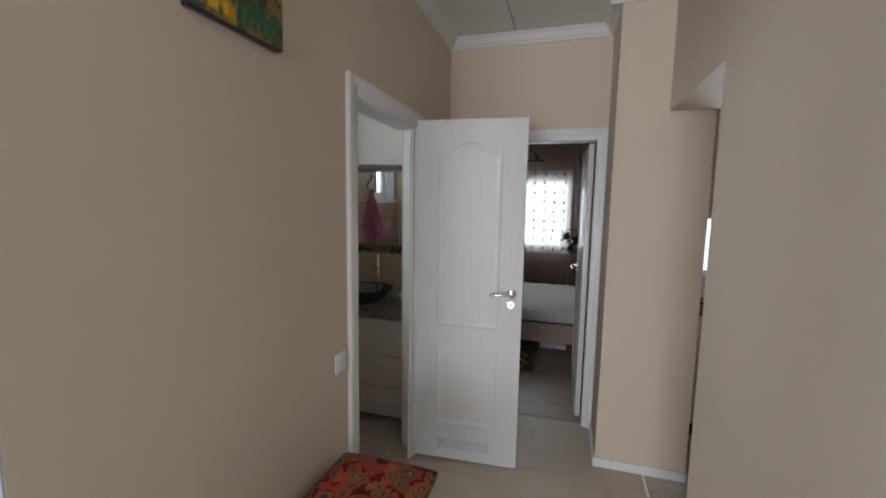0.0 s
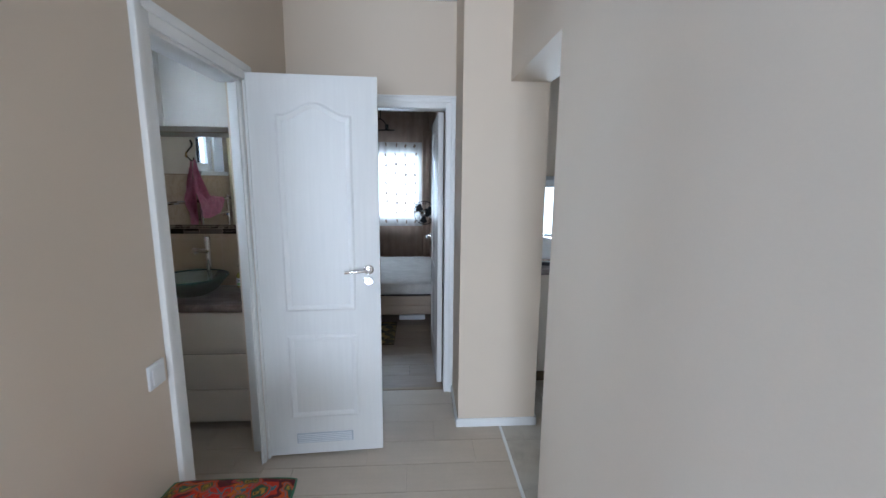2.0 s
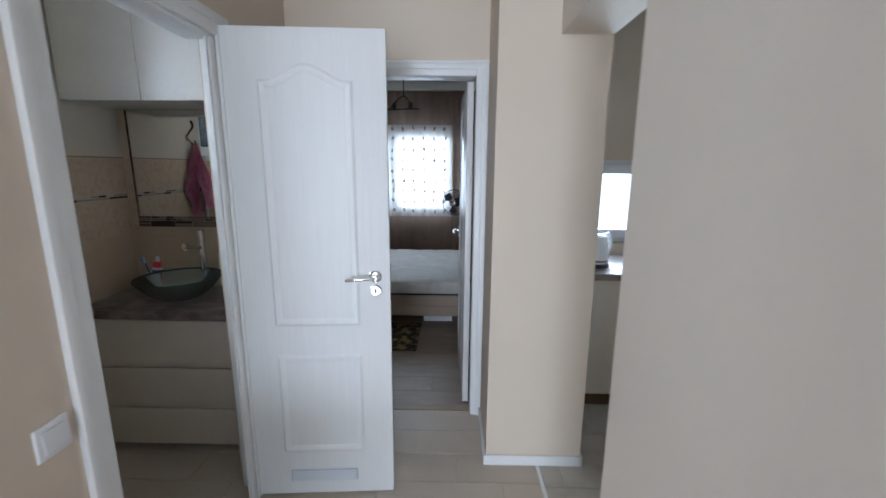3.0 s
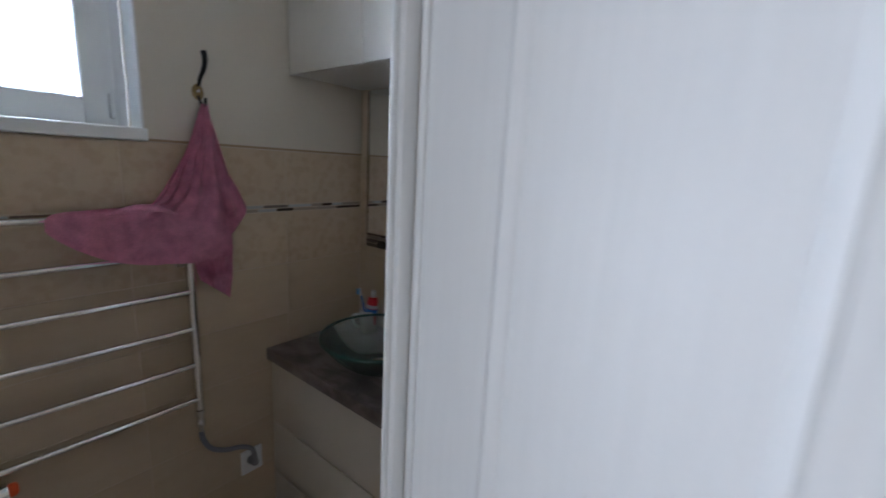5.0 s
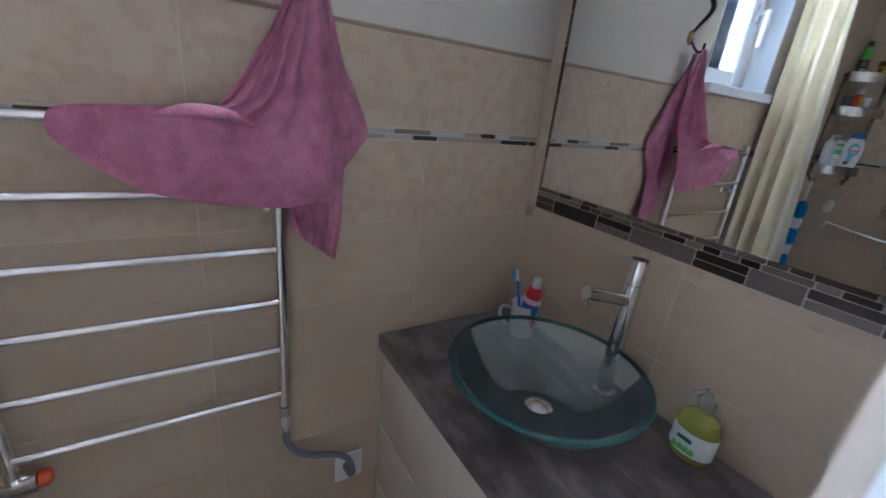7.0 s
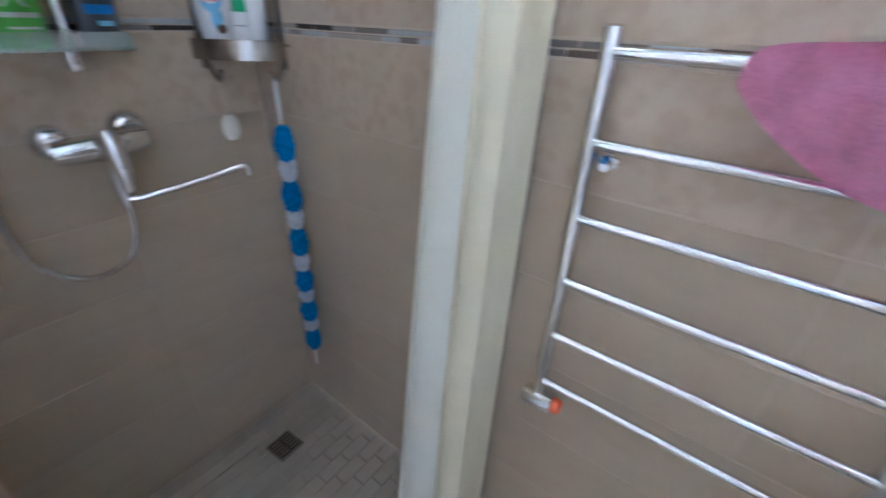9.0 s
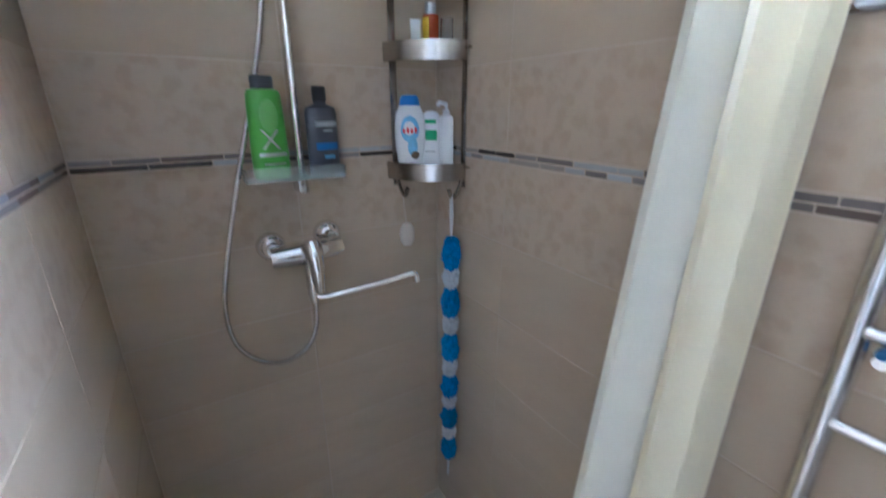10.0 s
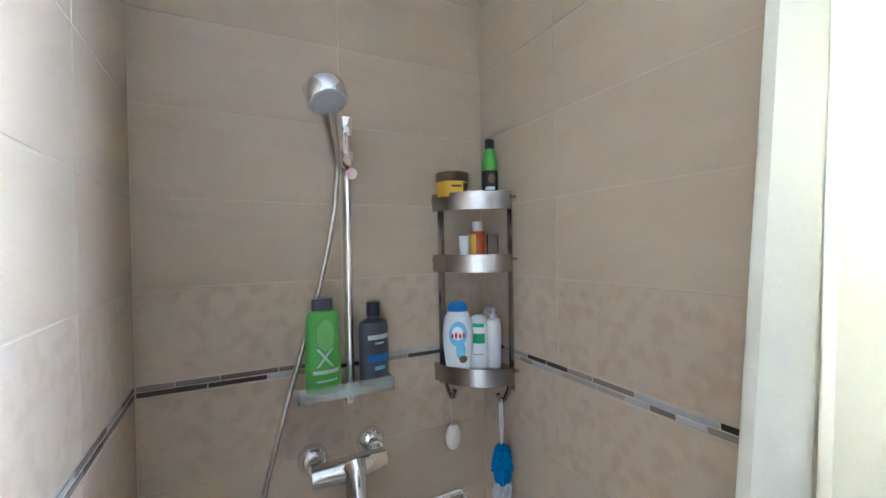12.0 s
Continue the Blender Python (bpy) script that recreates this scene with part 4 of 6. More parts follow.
# ---- kitchen ----
def kitchen_run():
    b = thing("kitchen_cabinet", "cream kitchen base cabinet under the worktop", "cabinet", (2.3, 4.0, 0))
    part("body", block(1.61, 3.4, 3.78, 4.29, 0.10, 0.855, 0.002), M_CABINET, b)
    part("plinth", block(1.62, 3.4, 3.82, 4.28, 0, 0.10, 0.002), M_AMBER, b)
    for k in range(3):
        d = part("door", block(1.613 + 0.6 * k, 2.205 + 0.6 * k, 3.760, 3.780, 0.11, 0.85, 0.003), M_CABINET, b)
        part("handle", tube([(1.64 + 0.6 * k, 3.735, 0.62), (1.64 + 0.6 * k, 3.735, 0.76)], 0.006, 8), M_CHROME, d)
    solid("worktop", block(1.605, 3.42, 3.73, 4.295, 0.856, 0.896, 0.004), M_STONE, "brown-grey stone-look kitchen worktop", "worktop")
    k = thing("electric_kettle", "white electric kettle with a dark base on the worktop", "kettle", (1.80, 3.95, 0.896))
    part("kettle_base", lathe([(0, 0.896), (0.085, 0.896), (0.085, 0.915), (0.078, 0.92), (0, 0.92)], 28, (1.80, 3.95, 0)), M_BLACKP, k)
    part("kettle_body", lathe([(0, 0.921), (0.078, 0.921), (0.08, 0.94), (0.072, 1.02), (0.058, 1.085), (0.04, 1.098), (0, 1.10)], 28, (1.80, 3.95, 0)), M_WHITEP, k)
    part("kettle_band", lathe([(0.0795, 0.93), (0.0815, 0.93), (0.0812, 0.945), (0.0785, 0.945)], 28, (1.80, 3.95, 0)), M_SATIN, k)
    part("kettle_handle", tube(smoothline([(1.86, 3.99, 1.08), (1.90, 4.02, 1.09), (1.92, 4.03, 1.02), (1.885, 4.0, 0.95)], 5), 0.01, 10), M_WHITEP, k)


kitchen_run()


# ---- bathroom: washbasin end ----
def vanity():
    v = thing("vanity_cabinet", "cream handleless vanity cabinet under the basin", "cabinet", (-0.5, 3.5, 0))
    part("carcass", block(-0.998, -0.122, 3.315, 3.742, 0.045, 0.745, 0.002), M_CABINET, v)
    for z0, z1 in ((0.048, 0.254), (0.260, 0.481), (0.487, 0.742)):
        part("drawer_front", block(-0.992, -0.124, 3.297, 3.315, z0, z1, 0.003), M_CABINET, v)
        # Near-black strip paints the shade in the slit above each drawer front.
        part("gap_shade_strip", block(-0.990, -0.125, 3.309, 3.3155, z1, z1 + 0.006), M_DARKGAP, v)
    for x in (-0.95, -0.17):
        for y in (3.40, 3.70):
            part("foot", lathe([(0, 0), (0.02, 0), (0.02, 0.01), (0.014, 0.02), (0.014, 0.045), (0, 0.045)], 12, (x, y, 0)), M_BLACKP, v)
    solid("worktop", block(-0.999, -0.120, 3.283, 3.744, 0.750, 0.795, 0.003), M_STONE, "brown-grey stone-look vanity worktop", "worktop")


vanity()


def basin():
    c = (-0.574, 3.478)
    b = thing("vessel_basin", "round green-tinted glass basin on the worktop", "basin", (*c, 0.795))
    n = 16
    outer = [(0.052 + 0.153 * t ** 0.72, 0.803 + 0.112 * t ** 1.45) for t in [k / n for k in range(n + 1)]]
    inner = [(r - 0.008 if k else 0.048, z + 0.010) for k, (r, z) in enumerate(outer)]
    prof = [(0, 0.803)] + outer + inner[::-1][1:] + [(0, 0.813)]
    part("bowl", lathe(prof[:n + 2] + [(0.203, 0.918)] + prof[n + 2:], 64, (*c, 0)), M_BASIN, b, "clear green glass bowl")
    part("rim", lathe([(0.2045, 0.9135), (0.2085, 0.915), (0.2095, 0.919), (0.2075, 0.9235), (0.2025, 0.9245), (0.1995, 0.921), (0.2, 0.9165), (0.2045, 0.9135)], 64, (*c, 0)), M_RIM, b, "dark green polished glass rim")
    part("drain_collar", lathe([(0, 0.795), (0.045, 0.795), (0.045, 0.8025), (0, 0.8025)], 32, (*c, 0)), M_CHROME, b)
    part("drain_cap", lathe([(0, 0.832), (0.022, 0.830), (0.032, 0.824), (0.033, 0.815), (0, 0.815)], 32, (*c, 0)), M_CHROME, b, "chrome drain cap")


basin()


def basin_tap():
    x, y = -0.566, 3.690
    t = thing("basin_tap", "tall chrome basin mixer tap", "tap", (x, y, 0.795))
    part("base", lathe([(0, 0.795), (0.027, 0.795), (0.027, 0.801), (0.021, 0.806), (0, 0.806)], 28, (x, y, 0)), M_CHROME, t)
    part("column", lathe([(0, 0.80), (0.0195, 0.80), (0.0195, 1.082), (0, 1.082)], 28, (x, y, 0)), M_CHROME, t)
    part("spout", tube([(x, y, 1.040), (x - 0.010, y - 0.05, 1.052), (x - 0.022, y - 0.125, 1.070)], 0.0145, 18), M_CHROME, t)
    part("spout_nozzle", lathe([(0, -0.012), (0.011, -0.012), (0.012, 0.004), (0, 0.004)], 18, (x - 0.022, y - 0.115, 1.055)), M_CHROME, t)
    part("lever_cap", lathe([(0, 1.0835), (0.0205, 1.0835), (0.0205, 1.135), (0.018, 1.140), (0, 1.141)], 28, (x, y, 0)), M_CHROME, t, "chrome lever cap")


basin_tap()


def bar(parent, name, x0, x1, y, z0, z1, material, label=""):
    """A flat printed patch on a face that looks towards -y."""
    return part(name, block(x0, x1, y - 0.0008, y, z0, z1, 0), material, parent, label, False)


def wash_things():
    x, y = -0.852, 3.672
    m = thing("mug", "white ceramic mug holding brush and paste", "mug", (x, y, 0.795))
    part("mug_body", lathe([(0, 0.795), (0.033, 0.795), (0.036, 0.80), (0.041, 0.895), (0.038, 0.895), (0.033, 0.803), (0, 0.803)], 32, (x, y, 0)), M_CERAMIC, m)
    part("mug_handle", tube(smoothline([(x - 0.030, y - 0.022, 0.868), (x - 0.055, y - 0.034, 0.865), (x - 0.062, y - 0.038, 0.84), (x - 0.048, y - 0.03, 0.815), (x - 0.028, y - 0.02, 0.812)], 5), 0.005, 10), M_CERAMIC, m)
    b = thing("toothbrush", "blue and white toothbrush standing in the mug", "toothbrush", (x - 0.012, y, 0.803))
    part("brush_handle", tube([(x - 0.005, y + 0.005, 0.806), (x - 0.025, y - 0.008, 0.90), (x - 0.036, y - 0.014, 0.952)], 0.0042, 8), M_BLUE, b)
    part("brush_head", tube([(x - 0.036, y - 0.014, 0.950), (x - 0.043, y - 0.017, 0.984)], 0.0045, 8), M_WHITEP, b, "white brush head")
    part("bristles", block(x - 0.050, x - 0.038, y - 0.030, y - 0.020, 0.957, 0.982, 0.002), M_LIGHTBLUE, b, "pale blue bristles")
    t = thing("toothpaste_tube", "red toothpaste tube standing in the mug", "toothpaste", (x + 0.012, y, 0.803))
    tilt = Matrix.Translation((x + 0.010, y - 0.004, 0.804)) @ Matrix.Scale(1.22, 4) @ Matrix.Rotation(radians(7), 4, "Y") @ Matrix.Rotation(radians(20), 4, "Z")
    part("tube_body", lathe([(0, 0), (0.021, 0), (0.020, 0.05), (0.0185, 0.112), (0.017, 0.122), (0.008, 0.128), (0, 0.128)], 24, (0, 0, 0), tilt, (1, 0.72)), M_REDP, t)
    part("blue_band", lathe([(0.0206, 0.062), (0.0208, 0.085), (0.0202, 0.085), (0.020, 0.062)], 24, (0, 0, 0), tilt, (1.0, 0.74)), M_BLUE, t, "blue printed band")
    part("print_bar", lathe([(0.0208, 0.088), (0.0204, 0.100), (0.0198, 0.100), (0.020, 0.088)], 24, (0, 0, 0), tilt, (1.0, 0.74)), M_WHITEP, t, "white printed bar")
    part("cap", lathe([(0, 0.128), (0.0095, 0.128), (0.0085, 0.150), (0, 0.151)], 16, (0, 0, 0), tilt), M_WHITEP, t, "white screw cap")
    x, y = -0.356, 3.690
    d = thing("soap_dispenser", "clear soap dispenser with yellow liquid", "soap dispenser", (x, y, 0.795))
    part("bottle", lathe([(0, 0.796), (0.036, 0.797), (0.040, 0.805), (0.040, 0.868), (0.034, 0.890), (0.015, 0.902), (0.013, 0.910), (0, 0.910)], 32, (x, y, 0), None, (1, 0.75)), M_LIQUID, d)
    part("collar", lathe([(0, 0.911), (0.016, 0.911), (0.016, 0.925), (0.006, 0.930), (0.006, 0.945), (0, 0.945)], 20, (x, y, 0)), M_CLEAR, d, "clear pump collar")
    part("spout", tube([(x, y, 0.945), (x - 0.004, y - 0.014, 0.952), (x - 0.012, y - 0.040, 0.948)], 0.006, 10), M_CLEAR, d, "clear pump spout")
    lab = part("label", lathe([(0.0405, 0.812), (0.0411, 0.812), (0.0411, 0.862), (0.0405, 0.862)], 32, (x, y, 0), None, (1, 0.76)), M_WHITEP, d, "white label with green leaves")
    for k in range(4):
        part("leaf_print", prism([(x - 0.026 + 0.011 * k, 0.818), (x - 0.016 + 0.011 * k, 0.818), (x - 0.012 + 0.011 * k, 0.828), (x - 0.021 + 0.011 * k, 0.832)], y - 0.0335, y - 0.0315, 0, "y"), M_GREEN, lab)
    part("print_bar", block(x - 0.018, x + 0.010, y - 0.0335, y - 0.0318, 0.842, 0.850), M_DKGREEN, lab)


wash_things()


def upper_cabinet():
    u = thing("wall_cabinet", "white two-door wall cabinet above the mirror", "cabinet", (-0.5, 3.6, 1.81))
    part("carcass", block(-1.0, -0.122, 3.422, 3.744, 1.812, 2.445, 0.002), M_CABWHITE, u)
    for x0, x1 in ((-0.998, -0.606), (-0.602, -0.124)):
        part("door", block(x0, x1, 3.404, 3.4215, 1.808, 2.443, 0.003), M_CABWHITE, u)


upper_cabinet()
mir = thing("mirror", "frameless mirror edged with mosaic above the basin", "mirror", (-0.5, 3.735, 1.22))
part("mirror_glass", block(-0.934, -0.121, 3.731, 3.737, 1.213, 1.808, 0.001), M_MIRROR, mir, "silvered mirror glass", False)


# ---- bathroom: window wall ----
def coat_hook():
    h = thing("coat_hook", "dark brass double hook on the bathroom wall", "hook", (-1.0, 3.095, 1.685))
    part("back_plate", lathe([(0, 0), (0.016, 0), (0.0165, 0.004), (0.012, 0.008), (0, 0.009)], 24, (-1.009, 3.097, 1.700), Matrix.Rotation(radians(90), 4, "Y"), (1.5, 1)), M_BRASS, h, "oval brass plate")
    part("screw", lathe([(0, 0.008), (0.004, 0.009), (0.003, 0.012), (0, 0.012)], 12, (-1.009, 3.097, 1.703), Matrix.Rotation(radians(90), 4, "Y")), M_WHITEP, h)
    part("upper_arm", tube(smoothline([(-1.0, 3.098, 1.718), (-0.985, 3.098, 1.740), (-0.965, 3.100, 1.760), (-0.955, 3.102, 1.785), (-0.965, 3.104, 1.813)], 6), 0.005, 10, radii=[0.0045 + 0.004 * (k / 24) for k in range(25)]), M_BLACKM, h)
    part("lower_arm", tube(smoothline([(-1.0, 3.096, 1.687), (-0.985, 3.096, 1.667), (-0.967, 3.096, 1.653), (-0.955, 3.096, 1.660), (-0.952, 3.096, 1.680)], 6), 0.0042, 10), M_BLACKM, h)


coat_hook()


def towel_panel(left, right, nu, nv, wave, folds, seed, lift=0.0, sag=0.0):
    """Cloth between two side lines of (y, z, x off the wall), wrinkled along its fall."""
    bm = bmesh.new()
    L, R = smoothline([(p[2], p[0], p[1]) for p in left], 8), smoothline([(p[2], p[0], p[1]) for p in right], 8)

    def along(line, t):
        f = t * (len(line) - 1)
        i = min(int(f), len(line) - 2)
        return line[i].lerp(line[i + 1], f - i)
    rows = []
    for k in range(nv + 1):
        t = k / nv
        a, b = along(L, t), along(R, t)
        row = []
        for i in range(nu + 1):
            s = i / nu
            p = a.lerp(b, s)
            amp = wave * (min(1, 0.45 + t) if t < 0.4 else max(0.25, 0.85 - 1.6 * (t - 0.4))) * (0.4 + math.sin(math.pi * s) * 0.6)
            p.x += lift + amp * math.sin(folds * math.pi * s + 1.3 * math.sin(2.5 * t + seed)) + 0.012 * noise.noise((s * 4, t * 5, seed)) + 0.005 * noise.noise((s * 11, t * 10, seed + 5))
            if sag:
                p.x += 0.010 * math.sin(10.5 * s + 6.5 * t + 0.8 * math.sin(4 * t)) * math.sin(math.pi * s) ** 0.5 * min(1, 2 * t)
            p.z -= sag * t ** 4 * max(0.0, math.sin(math.pi * s ** 0.75))
            row.append(bm.verts.new(p))
        rows.append(row)
    for a, b in zip(rows, rows[1:]):
        for i in range(nu):
            bm.faces.new((a[i], a[i + 1], b[i + 1], b[i]))
    bmesh.ops.solidify(bm, geom=bm.faces[:], thickness=0.006)
    return bm


def towel():
    t = thing("towel", "pink terry towel hanging from the hook over the radiator", "towel", (-0.96, 3.1, 1.66))
    part("hanging_fold", towel_panel([(3.084, 1.662, -0.958), (3.032, 1.53, -0.95), (2.978, 1.438, -0.942), (2.932, 1.374, -0.934), (2.898, 1.366, -0.930), (2.80, 1.360, -0.930), (2.727, 1.354, -0.930), (2.705, 1.340, -0.924), (2.702, 1.312, -0.926)],
                                     [(3.102, 1.662, -0.958), (3.112, 1.60, -0.962), (3.118, 1.53, -0.960), (3.120, 1.46, -0.955), (3.122, 1.40, -0.945), (3.122, 1.34, -0.932), (3.122, 1.29, -0.920), (3.121, 1.24, -0.912), (3.118, 1.198, -0.908)], 84, 90, 0.013, 9, 1.0, lift=0.006, sag=0.060), M_TOWEL, t)
    part("back_corner", towel_panel([(3.092, 1.65, -0.972), (3.08, 1.45, -0.975), (3.055, 1.26, -0.980), (3.046, 1.18, -0.982), (3.062, 1.11, -0.982)],
                                    [(3.107, 1.65, -0.975), (3.165, 1.45, -0.985), (3.170, 1.28, -0.985), (3.166, 1.16, -0.98), (3.152, 1.034, -0.98)], 26, 40, 0.010, 4, 2.0), M_TOWEL, t)
    part("side_corner", towel_panel([(3.102, 1.60, -0.985), (3.135, 1.45, -0.985), (3.150, 1.31, -0.985), (3.160, 1.24, -0.985)],
                                    [(3.110, 1.60, -0.985), (3.168, 1.46, -0.985), (3.221, 1.340, -0.985), (3.192, 1.28, -0.985)], 16, 26, 0.007, 2, 3.0), M_TOWEL, t)
    part("roll_fold", tube(smoothline([(-0.930, 2.83, 1.345), (-0.922, 2.865, 1.356), (-0.916, 2.90, 1.360), (-0.912, 2.945, 1.356), (-0.922, 2.99, 1.338)], 6), 0.013, 12, radii=[0.002 + 0.009 * math.sin(math.pi * k / 24) for k in range(25)]), M_TOWEL, t)


towel()


def towel_radiator():
    r = thing("towel_radiator", "chrome ladder towel radiator on the tiled wall", "radiator", (-0.965, 2.79, 0.65))
    X = -0.965
    for y, zb, zt in ((2.540, 0.655, 1.360), (3.026, 0.672, 1.360)):
        p = part("post", tube([(X, y, zb), (X, y, zt)], 0.0135, 20), M_CHROME, r, "round chrome post")
        part("end_cap", lathe([(0, 0), (0.0142, 0), (0.0142, 0.004), (0.011, 0.007), (0, 0.008)], 20, (X, y, zt)), M_CHROME, p)
    for k in range(6):
        part("rung", tube([(X + 0.006, 2.548, 1.333 - 0.1243 * k), (X + 0.006, 3.018, 1.333 - 0.1243 * k)], 0.0088, 14), M_CHROME, r)
    for y in (2.566, 3.004):
        for z in (1.175, 0.775):
            if z > 1:
                b = part("bracket", tube([(-0.999, y, z), (X, y, z)], 0.008, 12), M_CHROME, r)
                part("bracket_rose", lathe([(0, 0), (0.013, 0), (0.013, 0.005), (0.009, 0.008), (0, 0.008)], 20, (-1.0, y, z), Matrix.Rotation(radians(90), 4, "Y")), M_CHROME, b)
    part("bleed_cap", lathe([(0, 0), (0.0065, 0), (0.007, 0.008), (0.005, 0.012), (0, 0.013)], 18, (X - 0.006, 2.566, 1.186), Matrix.Rotation(radians(90), 4, "Y")), M_BLUECAP, r, "small blue plastic cap")
    v = part("valve_body", tube([(-0.999, 2.545, 0.645), (X + 0.01, 2.545, 0.645)], 0.02, 18), M_CHROME, r, "chrome valve body")
    part("valve_collar", lathe([(0, -0.005), (0.016, -0.005), (0.018, 0.025), (0.012, 0.032), (0, 0.032)], 20, (X, 2.541, 0.641)), M_CHROME, v)
    part("valve_handwheel", tube([(X, 2.512, 0.645), (X, 2.575, 0.651)], 0.023, 20), M_CHROME, v)
    part("orange_cap", lathe([(0, 0), (0.017, 0), (0.017, 0.012), (0.012, 0.018), (0, 0.019)], 20, (X, 2.575, 0.651), Matrix.Rotation(radians(-90), 4, "X")), M_ORANGE, v, "bright orange valve cap")
    part("lower_fitting", lathe([(0, 0.58), (0.006, 0.58), (0.008, 0.60), (0.014, 0.612), (0.014, 0.628), (0.010, 0.634), (0.010, 0.645), (0.014, 0.65), (0.014, 0.668), (0, 0.672)], 20, (X, 3.026, 0)), M_CHROME, r, "chrome heating element fitting")
    part("cable", tube(smoothline([(X, 3.026, 0.585), (X + 0.002, 3.03, 0.55), (X + 0.004, 3.055, 0.505), (X + 0.004, 3.10, 0.475), (X + 0.01, 3.15, 0.462), (X + 0.02, 3.185, 0.44), (X + 0.016, 3.195, 0.40)], 6), 0.0085, 10), M_GREYP, r, "grey power cable")


towel_radiator()


def wall_socket():
    s = thing("wall_socket", "white wall socket with a grey plug", "socket", (-1.0, 3.208, 0.356))
    part("cover_plate", block(-1.0, -0.991, 3.166, 3.248, 0.305, 0.403, 0.003), M_WHITEP, s)
    part("plug_well", lathe([(0.017, 0), (0.021, 0), (0.021, 0.003), (0.017, 0.003)], 24, (-0.991, 3.208, 0.356), Matrix.Rotation(radians(90), 4, "Y")), M_WHITEP, s)
    part("plug", tube([(-0.992, 3.204, 0.361), (-0.955, 3.202, 0.366)], 0.017, 16, radii=[0.018, 0.013]), M_GREYP, s, "grey plug")
    part("plug_tail", tube([(-0.958, 3.202, 0.366), (-0.948, 3.198, 0.386), (-0.949, 3.195, 0.412)], 0.009, 10), M_GREYP, s)


wall_socket()


# ---- shower ----
def shower_curtain():
    c = thing("shower_curtain", "cream shower curtain gathered against the tiled wall", "curtain", (-0.88, 2.40, 0.05))

    def sheet(x0, x1, y, folds, depth, seed, z0, z1, flare, lean):
        bm = bmesh.new()
        n, nz, rows = folds * 16, 30, []
        for k in range(nz + 1):
            t = k / nz
            row = []
            for i in range(n + 1):
                s = i / n
                a = 2 * math.pi * folds * s + 0.5 * noise.noise((s * 3, t * 1.2, seed))
                w = 1 + flare * t
                d = depth * (0.65 + 0.35 * t) * (0.8 + 0.5 * noise.noise((s * 5 + seed, 0, 0)))
                row.append(bm.verts.new((max(x0 + (x1 - x0) * w * s + 0.4 * d * math.cos(a), -0.988), y + lean * t + d * math.sin(a), z1 + (z0 - z1) * t)))
            rows.append(row)
        for a, b in zip(rows, rows[1:]):
            for i in range(n):
                bm.faces.new((a[i], a[i + 1], b[i + 1], b[i]))
        return bm
    part("outer_cloth", sheet(-0.985, -0.835, 2.440, 3, 0.030, 2.0, 0.10, 2.02, 0.40, -0.03), M_CURTAIN, c, "cream outer cloth")
    part("liner", sheet(-0.97, -0.848, 2.392, 2, 0.034, 7.0, 0.06, 2.02, 1.10, -0.05), M_LINER, c, "white waterproof liner")
    for k in range(9):
        x = -0.975 + 0.018 * k
        part("ring", tube([(x, 2.40 + 0.02 * math.cos(a), 2.03 + 0.024 * math.sin(a)) for a in [2 * math.pi * i / 14 for i in range(14)]], 0.002, 6, True), M_WHITEP, c)
    r = thing("curtain_rod", "white shower curtain rod between the walls", "rod", (-0.6, 2.40, 2.04))
    part("rod", tube([(-0.998, 2.40, 2.045), (-0.162, 2.40, 2.045)], 0.011, 16), M_WHITEP, r)
    for x, s in ((-1.0, 1), (-0.16, -1)):
        part("flange", tube([(x, 2.40, 2.045), (x + s * 0.02, 2.40, 2.045)], 0.022, 18), M_WHITEP, r)


shower_curtain()


